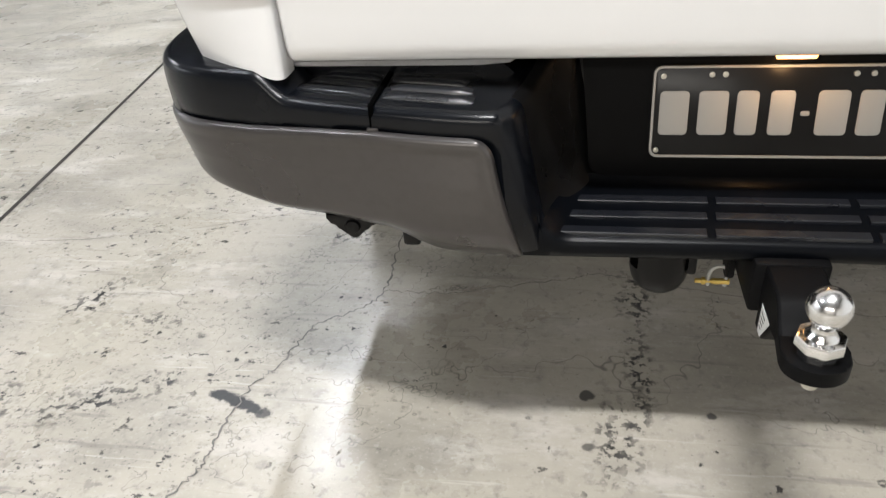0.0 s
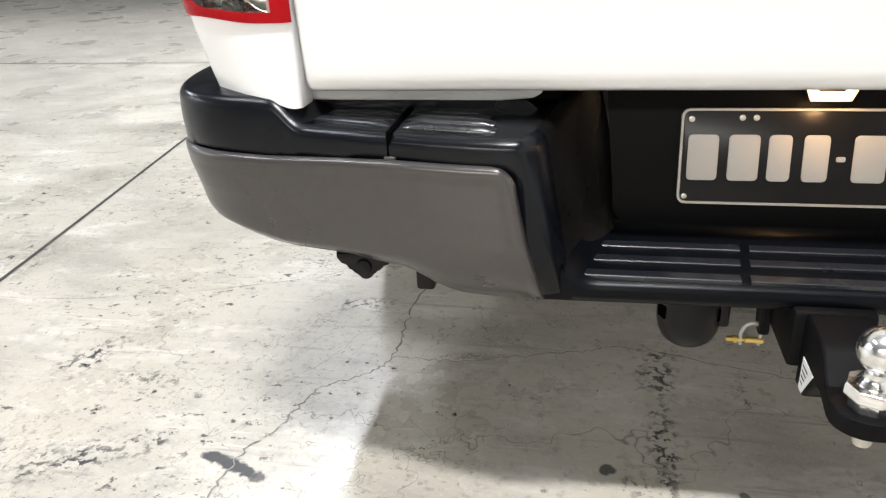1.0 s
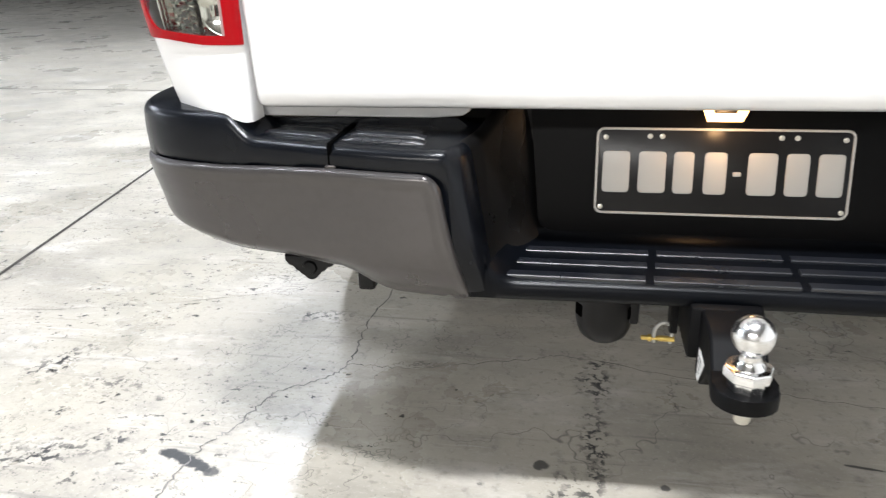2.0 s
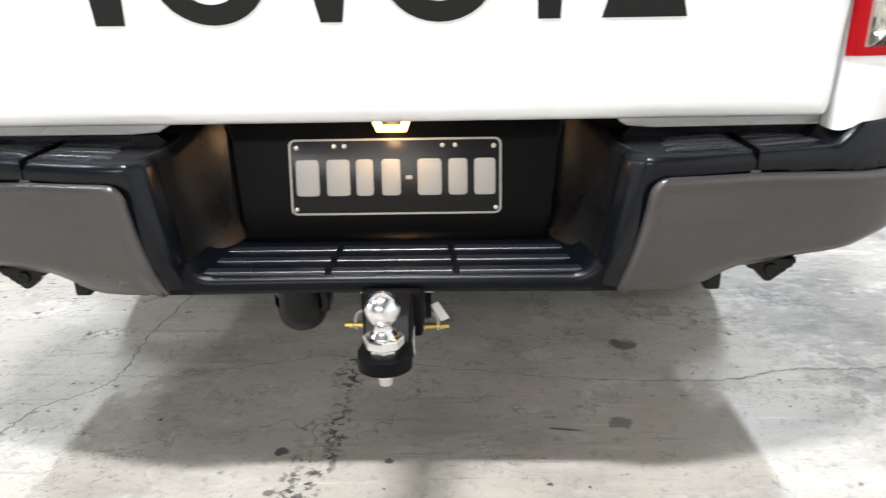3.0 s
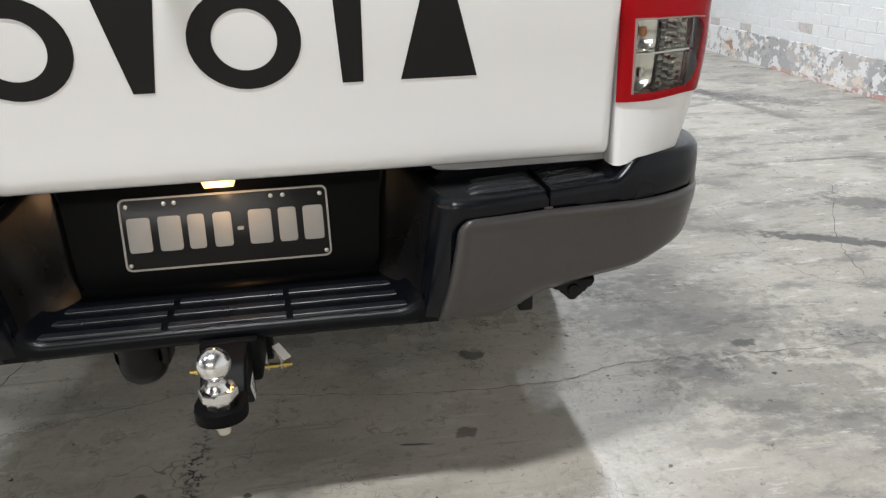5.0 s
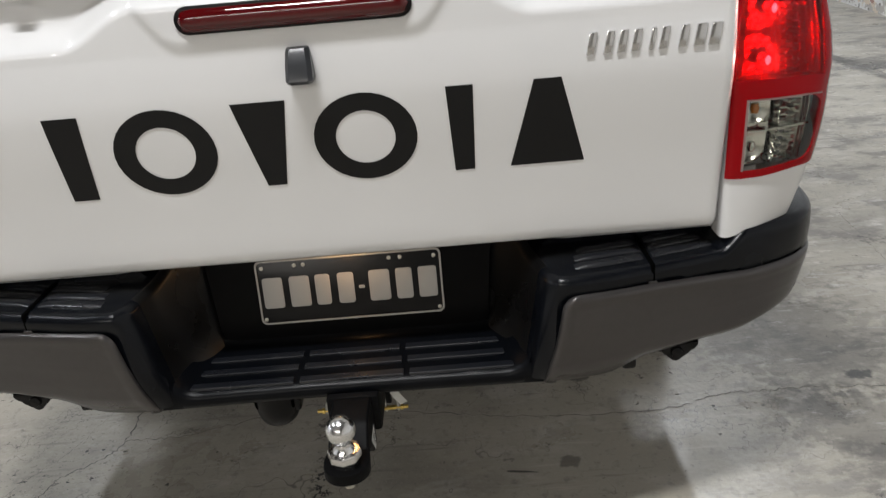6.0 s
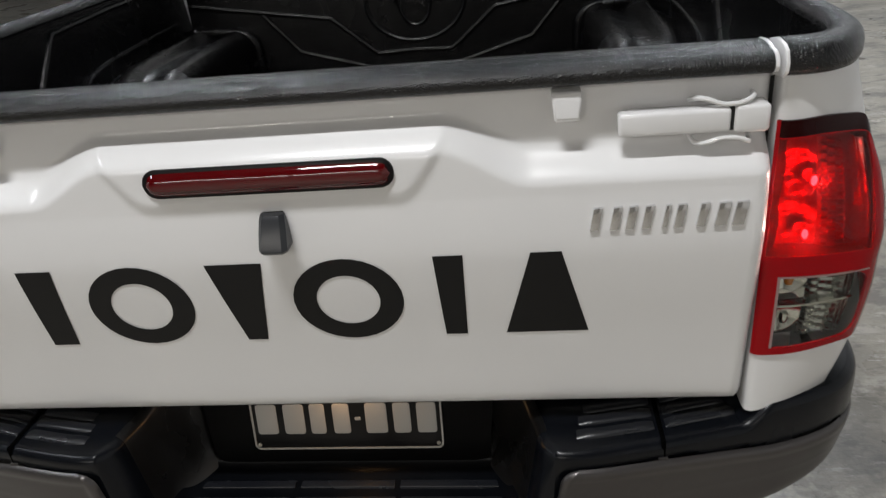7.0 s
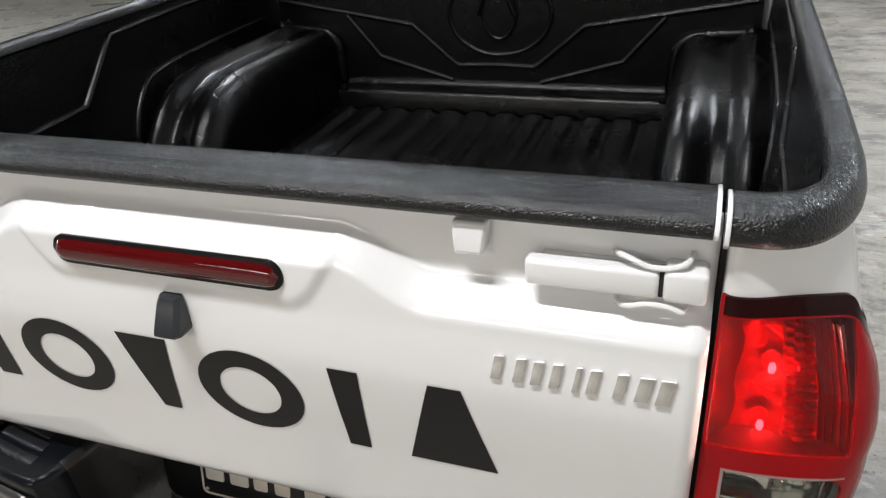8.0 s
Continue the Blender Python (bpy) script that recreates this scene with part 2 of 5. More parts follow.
# x, y, half length, half width, turn, strength, broken into specks
STAINS_AND_SHADE = [
    (-0.93, 0.052, 0.080, 0.016, -19, 0.85, 0), (-0.872, 0.028, 0.02, 0.014, 0, 0.7, 0), (-1.425, 0.36, 0.055, 0.10, -20, 0.85, 1), (-0.85, 0.66, 0.10, 0.035, 5, 0.7, 1),
    (-1.10, 0.11, 0.018, 0.045, -15, 0.8, 1), (-1.24, 0.03, 0.14, 0.05, 25, 0.95, 1), (-1.24, 0.285, 0.10, 0.035, 5, 0.6, 1), (-1.50, -0.05, 0.16, 0.10, 30, 0.85, 1),
    (-0.150, 0.45, 0.045, 0.12, 0, 0.95, 1), (-0.158, 0.20, 0.035, 0.16, 0, 0.85, 1), (-0.20, 0.02, 0.05, 0.12, 0, 0.75, 1), (-0.259, 0.130, 0.015, 0.015, 0, 0.7, 0), (-0.036, 0.099, 0.011, 0.010, 0, 0.7, 0), (-0.255, 0.005, 0.012, 0.010, 0, 0.6, 0),
    (0.525, 0.58, 0.036, 0.030, 10, 0.55, 0), (0.45, 0.227, 0.030, 0.022, 0, 0.45, 0), (0.33, 0.203, 0.034, 0.004, -8, 0.7, 0), (1.288, 0.485, 0.045, 0.022, 0, 0.65, 0),
    (1.27, 0.27, 0.32, 0.15, -15, 0.62, 0), (1.21, 0.68, 0.40, 0.28, -25, 0.55, 0), (1.24, 0.64, 0.20, 0.12, -25, 0.40, 0), (1.62, 0.46, 0.30, 0.05, -22, 0.45, 1), (1.02, 0.86, 0.20, 0.06, -30, 0.4, 1), (1.75, 0.05, 0.22, 0.05, -18, 0.5, 1), (1.10, 0.04, 0.03, 0.015, 20, 0.6, 1), (2.02, 1.14, 0.36, 0.046, -29, 1.35, 0), (2.42, 1.50, 0.20, 0.09, -30, 1.0, 0), (2.68, 2.18, 0.30, 0.022, -2, 0.9, 0),
    # first: a broad darker band; last: the dim far-left floor painted darker
    (-2.75, 2.2, 0.95, 0.10, 4, 0.35, 0), (3.22, 3.88, 0.60, 0.16, -55, 0.9, 0), (3.05, 3.9, 0.06, 0.9, 2, 0.4, 0), (-6.5, 8.0, 3.5, 2.2, 10, 0.5, 0),
]


PAINT = material("white_paint", (0.80, 0.80, 0.805), 0.28, coat=1.0, bump=((900, 0.00003),))
BLACK = material("black_plastic", (0.0016, 0.0021, 0.0032), 0.32, bump=((900, 0.00006),), grain=((30, 0.6, (0.0026, 0.0032, 0.0048)),), rough_var=0.05, spec=0.13)
MOULDING = material("grained_black_moulding", (0.0026, 0.0033, 0.0050), 0.25, bump=((900, 0.00006),), grain=((30, 0.6, (0.0044, 0.0054, 0.0080)),), rough_var=0.04, spec=0.26)
# moulding plastic again, paler and glossier to paint the recess wall's sheen
RECESS_SHEEN = material("moulding_sheen_plastic", (0.0042, 0.0041, 0.0042), 0.30, bump=((900, 0.00005),), grain=((12, 0.5, (0.0065, 0.0062, 0.0062)),), rough_var=0.05, spec=0.70)
# tread bars: paler and glossier than the black step plastic
TREAD = material("tread_plastic", (0.008, 0.009, 0.012), 0.28, bump=((500, 0.0001),), rough_var=0.05, spec=0.80)
SMOOTH = material("smooth_black_plastic", (0.004, 0.004, 0.0045), 0.34, bump=((500, 0.00006),), spec=0.22)
GREY = material("grey_plastic", (0.094, 0.088, 0.087), 0.29, metal=0.72, bump=((900, 0.00006),), grain=((60, 0.3, (0.080, 0.074, 0.073)),), rough_var=0.03, spec=0.6)
# same grey cover, paler and shinier to paint its lip's highlight
LIPGLINT = material("painted_lip_highlight", (0.21, 0.20, 0.195), 0.22, metal=0.65, bump=((300, 0.0001),), spec=0.7)
LINER = material("bed_liner", (0.0012, 0.0012, 0.0015), 0.25, bump=((240, 0.0012),), rough_var=0.04, spec=0.30)
RAILCAP = material("grained_rail_plastic", (0.0040, 0.0042, 0.0050), 0.25, bump=((360, 0.0019),), rough_var=0.03, spec=0.52)
STEEL = material("black_coated_steel", (0.003, 0.003, 0.0034), 0.5, bump=((120, 0.0002),), spec=0.10)
CHROME = material("chrome", (0.80, 0.80, 0.80), 0.19, metal=1.0, bump=((60, 0.0006), (300, 0.0001)), rough_var=0.07)
GREYZINC = material("dull_zinc", (0.42, 0.42, 0.40), 0.5, metal=0.6, bump=((200, 0.0003),))
PANEL = material("dull_black_panel", (0.0030, 0.0030, 0.0034), 0.42, bump=((500, 0.00005),), spec=0.09)
BADGE = material("badge_chrome", (0.75, 0.75, 0.76), 0.16, metal=1.0)
ZINC = material("zinc_bolt", (0.62, 0.60, 0.54), 0.35, metal=1.0, bump=((200, 0.0003),))
YELLOW = material("yellow_zinc", (0.75, 0.55, 0.16), 0.35, metal=0.8)
DARK = material("dark_underbody_and_gaps", (0.012, 0.012, 0.012), 0.8, grain=((8, 0.5, (0.03, 0.028, 0.025)),))
CAMBODY = material("camera_plastic", (0.016, 0.018, 0.022), 0.30, bump=((900, 0.0001),), spec=0.6)
# near-black for inserts that stand in for shade in openings
GAPSHADE = material("gap_shade", (0.0015, 0.0015, 0.0015), 0.9, spec=0.0)
RUBBER = material("rubber", (0.02, 0.02, 0.02), 0.7, bump=((90, 0.001),))
DECAL = material("black_decal", (0.005, 0.005, 0.0055), 0.45, spec=0.3)
PLATE = material("plate_black", (0.006, 0.006, 0.007), 0.28, spec=0.25, bump=((60, 0.0002),))
PLATEWHITE = material("plate_white", (0.50, 0.49, 0.47), 0.4)
LABEL = material("paper_label", (0.7, 0.7, 0.68), 0.6)
INK = material("label_ink", (0.08, 0.08, 0.08), 0.6)
GLASS = material("dark_window_glass", (0.01, 0.012, 0.014), 0.05, coat=0.5)
REDLENS = lens_material("red_lens", (0.78, 0.028, 0.034), haze=0.07)
CLEARLENS = lens_material("clear_lens", (0.95, 0.955, 0.94))
REDBODY = material("red_lens_rim", (0.30, 0.0020, 0.005), 0.20, spec=0.18)
REDCUP = material("red_bulb_cup", (0.30, 0.02, 0.02), 0.25, metal=0.5)
REDBAND = material("dark_red_reflector", (0.07, 0.012, 0.012), 0.30, metal=0.2, bump=((85, 0.001),))
DIMRED = material("dim_lens_red", (0.016, 0.0003, 0.0005), 0.10, spec=0.14)
SEAM = material("lens_seam", (0.30, 0.20, 0.19), 0.4)
REFLECT = material("lamp_reflector", (0.70, 0.70, 0.68), 0.12, metal=1.0)
REDREFLECT = material("red_reflector", (0.42, 0.17, 0.16), 0.30, metal=0.7, bump=((70, 0.004),))
HOUSING = material("lamp_housing", (0.03, 0.012, 0.012), 0.5)
AMBER = material("amber_bulb", (0.5, 0.16, 0.02), 0.2, coat=0.6)
BULB = glowing("tail_bulb", (1.0, 0.60, 0.50), 380.0)
PLATEGLOW = glowing("plate_lamp_glow", (1.0, 0.60, 0.22), 1.7)
CRACK = material("crack_dirt", (0.13, 0.125, 0.115), 0.9, grain=((14, 0.8, (0.26, 0.25, 0.235)),))
JOINT = material("joint_filler", (0.022, 0.018, 0.015), 0.9, grain=((20, 0.6, (0.05, 0.043, 0.036)),))
BRICKPAINT = material("painted_brick", (0.76, 0.76, 0.75), 0.75, grain=((2.2, 0.6, (0.68, 0.68, 0.675)), (9, 0.4, (0.78, 0.77, 0.74)), (26, 0.18, (0.55, 0.50, 0.46))), bump=((30, 0.003), (120, 0.001)), vary=0.02)
BRICKBARE = material("bare_brick", (0.58, 0.545, 0.50), 0.85, grain=((14, 0.9, (0.68, 0.66, 0.63)), (34, 0.55, (0.42, 0.34, 0.29))), bump=((40, 0.003),), vary=0.08)
MORTAR = material("painted_mortar", (0.75, 0.75, 0.74), 0.9, grain=((6, 0.4, (0.68, 0.67, 0.65)),), bump=((60, 0.002),))
WALLPLAIN = material("plain_wall", (0.24, 0.235, 0.225), 0.85, grain=((2, 0.6, (0.19, 0.186, 0.175)),))
BOUNCEWALL = material("bounce_wall", (0.72, 0.72, 0.71), 0.8, grain=((2, 0.6, (0.62, 0.61, 0.59)),))
CEILING = material("ceiling_board", (0.16, 0.16, 0.16), 0.9, grain=((1.5, 0.5, (0.12, 0.12, 0.12)),))
CONCRETE = concrete()


# ---- mesh helpers ----
def link(name, bm, mat, parent=None, label="", sharp=38, bevel=0.0, normals=True):
    if normals:
        bmesh.ops.recalc_face_normals(bm, faces=bm.faces)
    me = bpy.data.meshes.new(name)
    bm.to_mesh(me)
    bm.free()
    me.materials.append(mat)
    me.polygons.foreach_set("use_smooth", [True] * len(me.polygons))
    me.set_sharp_from_angle(angle=radians(sharp))
    ob = new(name, me)
    if parent:
        ob.parent = parent
    if label:
        ob["label"] = label
    if bevel:
        mod = ob.modifiers.new("bevel", "BEVEL")
        mod.width, mod.segments, mod.limit_method, mod.angle_limit = bevel, 2, "ANGLE", radians(40)
        mod.harden_normals = False
    return ob


def part(name, bm, material, parent, label="", sharp=38, bevel=0.0):
    return link(name, bm, material, parent, label, sharp, bevel)


def rows_mesh(rows, closed=False, bm=None, cap=False):
    """Quads between rows of points of equal length. closed: each row is a ring. cap: close the first and last ring."""
    bm = bm or bmesh.new()
    vs = [[bm.verts.new(p) for p in row] for row in rows]
    n = len(rows[0])
    for a, b in zip(vs, vs[1:]):
        for i in range(n if closed else n - 1):
            j = (i + 1) % n
            bm.faces.new((a[i], a[j], b[j], b[i]))
    if cap:
        bm.faces.new(vs[0])
        bm.faces.new(vs[-1])
    return bm


def shell(fn, nu, nv, thick, us=None, vs=None):
    """A surface fn(u, v) of real thickness: front, back and border."""
    us = us or [i / nu for i in range(nu + 1)]
    vs = vs or [j / nv for j in range(nv + 1)]
    front, back = [], []
    e = 1e-3
    for u in us:
        fr, bk = [], []
        for v in vs:
            p = Vector(fn(u, v))
            du = Vector(fn(min(u + e, 1), v)) - Vector(fn(max(u - e, 0), v))
            dv = Vector(fn(u, min(v + e, 1))) - Vector(fn(u, max(v - e, 0)))
            n = du.cross(dv)
            n.normalize()
            fr.append(p)
            bk.append(p - n * thick)
        front.append(fr)
        back.append(bk)
    bm = bmesh.new()
    f = [[bm.verts.new(p) for p in r] for r in front]
    b = [[bm.verts.new(p) for p in r] for r in back]
    nu, nv = len(us) - 1, len(vs) - 1
    for i in range(nu):
        for j in range(nv):
            bm.faces.new((f[i][j], f[i + 1][j], f[i + 1][j + 1], f[i][j + 1]))
            bm.faces.new((b[i][j], b[i][j + 1], b[i + 1][j + 1], b[i + 1][j]))
    for i in range(nu):
        bm.faces.new((f[i][0], b[i][0], b[i + 1][0], f[i + 1][0]))
        bm.faces.new((f[i][nv], f[i + 1][nv], b[i + 1][nv], b[i][nv]))
    for j in range(nv):
        bm.faces.new((f[0][j], f[0][j + 1], b[0][j + 1], b[0][j]))
        bm.faces.new((f[nu][j], b[nu][j], b[nu][j + 1], f[nu][j + 1]))
    return bm


def box(x0, x1, y0, y1, z0, z1, r=0.0, seg=2, bm=None):
    bm = bm or bmesh.new()
    got = bmesh.ops.create_cube(bm, size=1, matrix=Matrix.Translation(((x0 + x1) / 2, (y0 + y1) / 2, (z0 + z1) / 2)) @ Matrix.Diagonal((x1 - x0, y1 - y0, z1 - z0, 1)))
    if r:
        edges = list({e for v in got["verts"] for e in v.link_edges})
        bmesh.ops.bevel(bm, geom=edges, offset=r, segments=seg, profile=0.5, affect="EDGES")
    return bm


def prism(outline, place, depth, r=0.0):
    """A flat outline (a, b) raised by depth; place(a, b, d) gives its point."""
    bm = bmesh.new()
    lo = [bm.verts.new(place(a, b, 0)) for a, b in outline]
    hi = [bm.verts.new(place(a, b, depth)) for a, b in outline]
    bm.faces.new(lo)
    top = bm.faces.new(hi)
    n = len(outline)
    for i in range(n):
        j = (i + 1) % n
        bm.faces.new((lo[i], lo[j], hi[j], hi[i]))
    if r:
        bmesh.ops.bevel(bm, geom=list(top.edges), offset=r, segments=2, profile=0.5, affect="EDGES")
    return bm


def rounded(x0, x1, z0, z1, r, n=5):
    """Outline of a rounded rectangle."""
    pts = []
    for cx, cz, a0 in ((x1 - r, z1 - r, 0), (x0 + r, z1 - r, 90), (x0 + r, z0 + r, 180), (x1 - r, z0 + r, 270)):
        for i in range(n + 1):
            a = radians(a0 + 90 * i / n)
            pts.append((cx + r * math.cos(a), cz + r * math.sin(a)))
    return pts


def tube(points, r, n=8, bm=None, flat=None):
    """A round bar along points."""
    rows = []
    pts = [Vector(p) for p in points]
    side = None
    for i, p in enumerate(pts):
        t = (pts[min(i + 1, len(pts) - 1)] - pts[max(i - 1, 0)]).normalized()
        up = Vector((0, 0, 1)) if abs(t.z) < 0.9 else Vector((0, 1, 0))
        if side is None:
            side = t.cross(up).normalized()
        side = (side - t * side.dot(t)).normalized()
        other = t.cross(side)
        rr = r[i] if isinstance(r, (list, tuple)) else r
        rows.append([p + rr * (math.cos(2 * math.pi * k / n) * side + math.sin(2 * math.pi * k / n) * other) for k in range(n)])
    return rows_mesh(rows, closed=True, bm=bm, cap=True)


def lathe(profile, at, n=24, bm=None, axis="z"):
    """Turned shape from (radius, height) pairs."""
    rows = []
    for r, h in profile:
        ring = []
        for k in range(n):
            a = 2 * math.pi * k / n
            p = (r * math.cos(a), r * math.sin(a), h)
            if axis == "y":
                p = (p[0], p[2], p[1])
            if axis == "x":
                p = (p[2], p[0], p[1])
            ring.append(Vector(at) + Vector(p))
        rows.append(ring)
    return rows_mesh(rows, closed=True, bm=bm, cap=True)


def curve_points(pts, n):
    """n + 1 points on a smooth line through pts (Catmull-Rom)."""
    P = [Vector(p) for p in pts]
    P = [2 * P[0] - P[1]] + P + [2 * P[-1] - P[-2]]
    out = []
    m = len(P) - 3
    for i in range(n + 1):
        s = min(i / n * m, m - 1e-9)
        k, t = int(s), s - int(s)
        a, b, c, d = P[k : k + 4]
        out.append(0.5 * ((2 * b) + (c - a) * t + (2 * a - 5 * b + 4 * c - d) * t * t + (3 * b - a - 3 * c + d) * t**3))
    return out


def interp(x, xs, ys):
    return float(np.interp(x, xs, ys))


def ease(x, a, b):
    t = min(max((x - a) / (b - a), 0), 1)
    return t * t * (3 - 2 * t)


def holder(name, at, label, category):
    ob = new(name)
    ob.location = at
    return tagged(ob, label, category)


def structure(name, bm, mat, label, category):
    return tagged(link(name, bm, mat), label, category, kind="structure")


# ---- the hall ----
def wall_x(y):
    """The long brick wall's face."""
    return 4.02 + 0.09 * (y - 3.7)


floor = structure("floor", box(-14, 9, -10, 18, -0.2, 0.0), CONCRETE, "worn grey concrete floor with cracks, joints, dark stains and a painted dim far end", "floor")
structure("ceiling", box(-14, 9, -10, 18, CEIL, CEIL + 0.2), CEILING, "plain dark ceiling of the hall", "ceiling")
structure("wall_north", box(-14, 9, 18, 18.3, 0, CEIL), WALLPLAIN, "plain grey end wall of the hall", "wall")
structure("wall_south", box(-14, 9, -10.3, -10, 0, CEIL), WALLPLAIN, "plain grey rear wall of the hall", "wall")
# unseen closing wall, kept pale as a reflector for the bumper
structure("wall_west", box(-14.3, -14, -10, 18, 0, CEIL), BOUNCEWALL, "unseen plain side wall, made pale to bounce light", "wall")

# the brick wall's core, bricks last in the file
WALL_TURN = math.atan(0.09)


def wall_place(a, d, z):
    """a along the wall from y = 0, d out of its face."""
    ca, sa = math.cos(WALL_TURN), math.sin(WALL_TURN)
    return Vector((wall_x(0) + a * sa - d * ca, a * ca + d * sa, z))


bm = box(-10.5, 18.5, -0.3, 0.0, 0, CEIL)
for v in bm.verts:
    v.co = wall_place(v.co.x, v.co.y, v.co.z)
wall_east = structure("wall_east", bm, MORTAR, "white-painted brick wall with paint peeling near the floor", "wall")


# saw-cut joints and cracks in the floor
def strip(points, w, wander=0.0, seed=0):
    """A thin dark line on the floor, uneven where it wanders."""
    rnd = random.Random(seed)
    P = curve_points([(x, y, 0) for x, y in points], 14 * (len(points) - 1))
    left, right = [], []
    for i, p in enumerate(P):
        t = (P[min(i + 1, len(P) - 1)] - P[max(i - 1, 0)]).normalized()
        n = Vector((-t.y, t.x, 0))
        q = p + n * rnd.uniform(-wander, wander)
        ww = w * (1 if not wander else rnd.uniform(0.35, 1.3))
        left.append(q + n * ww / 2 + Vector((0, 0, 0.0012)))
        right.append(q - n * ww / 2 + Vector((0, 0, 0.0012)))
    return rows_mesh([left, right])


for pts in ([(-1.83, -0.4), (-1.94, 0.69), (-2.11, 2.10), (-2.35, 4.0)], [(-9, 3.95), (-3.4, 3.80), (-1.0, 3.72)]):
    part("floor_joint", strip(pts, 0.015), JOINT, floor, "dark filled saw cut")
for k, (pts, w) in enumerate((
        ([(-1.02, -0.32), (-0.965, -0.18), (-0.937, -0.102), (-0.934, -0.034), (-0.926, 0.087), (-0.885, 0.175), (-0.849, 0.3), (-0.773, 0.357), (-0.725, 0.436), (-0.728, 0.644), (-0.70, 0.95)], 0.0045),
        ([(-0.725, 0.436), (-0.564, 0.44), (-0.308, 0.507), (-0.211, 0.53), (0.1, 0.46), (0.4, 0.41), (0.727, 0.399), (0.906, 0.446), (0.98, 0.441), (1.136, 0.444), (1.472, 0.419), (1.9, 0.42), (2.4, 0.55)], 0.0028),
        ([(-1.05, 0.02), (-0.97, 0.24), (-0.86, 0.42), (-0.80, 0.60)], 0.0010),
        ([(-2.2, 0.62), (-1.70, 0.60), (-1.115, 0.755), (-0.90, 0.90)], 0.0018),
        ([(-3.1, 1.45), (-2.60, 1.62), (-2.25, 1.95), (-2.1, 2.4)], 0.003),
        ([(-3.0, 2.3), (-2.9, 2.75), (-2.5, 3.0), (-2.45, 3.6)], 0.004),
        ([(-3.6, 2.1), (-3.0, 2.55), (-2.2, 2.75)], 0.004),
        ([(1.763, 1.594), (1.722, 1.253), (1.706, 0.975), (1.78, 0.80), (1.95, 0.72)], 0.0018),
        ([(2.439, 1.753), (2.039, 1.15), (1.90, 0.80)], 0.003))):
    part("floor_crack", strip(pts, w, 0.006, k), CRACK, floor)


# ---- the pickup truck ----
truck = holder("pickup_truck", (0, 0, 0), "white dual-cab pickup truck with black rear bumper, parked on concrete", "truck")


# -- rear bumper --
BUMPER_PLAN = curve_points([(0.266, 0.158, 0), (0.304, 0.104, 0), (0.335, 0.034, 0), (0.350, -0.030, 0), (0.368, -0.056, 0), (0.398, -0.063, 0), (0.46, -0.057, 0), (0.56, -0.037, 0),
                            (0.66, -0.013, 0), (0.75, 0.010, 0), (0.82, 0.030, 0), (0.872, 0.056, 0), (0.908, 0.096, 0), (0.930, 0.155, 0), (0.940, 0.25, 0), (0.942, 0.42, 0)], 140)


def plan_at(u):
    """Point and outward normal of the bumper's outline, u from the plate recess (0) to the side (1)."""
    k = u * 140
    i = min(int(k), 139)
    p = BUMPER_PLAN[i].lerp(BUMPER_PLAN[i + 1], k - i)
    t = BUMPER_PLAN[min(i + 2, 140)] - BUMPER_PLAN[max(i - 1, 0)]
    n = Vector((t.y, -t.x, 0)).normalized()
    return p, n


def u_of_x(x):
    """Where the outline reaches x, past its inner corner."""
    for i in range(45, 141):
        if BUMPER_PLAN[i].x >= x:
            return i / 140
    return 1.0


def bumper_bottom(x, u):
    return interp(x, [0.40, 0.485, 0.50, 0.515, 0.53, 0.545, 0.64, 0.76, 0.88, 0.945], [0.428, 0.428, 0.433, 0.444, 0.456, 0.463, 0.474, 0.481, 0.494, 0.505])


def band_low(x):
    """Lower edge of the black band."""
    return interp(x, [0.40, 0.56, 0.65, 0.75, 0.88, 0.95], [0.621, 0.619, 0.614, 0.607, 0.606, 0.609])


def bumper_top(x):
    return 0.655 + 0.034 * ease(x, 0.690, 0.744)


def bumper_out(z, zb):
    """How far the face stands out at a height: full above, tucked in towards the lower edge."""
    return interp(z, [0.42, 0.45, 0.48, 0.51, 0.55, 0.60, 0.625, 0.64, 0.652, 0.66, 0.69], [-0.034, -0.018, -0.006, -0.001, 0.002, 0.001, 0.0, 0.0, -0.0005, -0.001, -0.005])


def bumper_point(s, u, z, extra=0.0):
    p, n = plan_at(u)
    inner = 1 - ease(u, u_in0, u_in1)
    o = bumper_out(z, 0) * (1 - inner) + extra
    # the outer corner draws in towards its lower edge
    low = max(0.605 - z, 0) / 0.11
    o += ((0.011 if s < 0 else -0.012) - (0.0135 * low**2 if s < 0 else 0.018 * low**3) - 0.04 * max(0.69 - z, 0)) * ease(p.x, 0.72, 0.91)
    q = p + n * o
    if u > 0.2:
        q.y -= 0.8 * inner * min(bumper_out(z, 0), 0) * (z < 0.55)
    flare = 0.030 * (max(0.525 - z, 0) / 0.07) ** 2 * (1 - ease(u, 0.06, 0.19))
    return Vector((s * (q.x - flare + inner * (z - 0.55) * 0.17), q.y + inner * (z - 0.55) * 0.05, z))


u_in0, u_in1 = 0.24, 0.36
TOP_R = 0.015
bumper = part("rear_bumper", box(-0.80, 0.80, 0.16, 0.24, 0.47, 0.62, 0.02), DARK, truck, "black and grey step bumper")


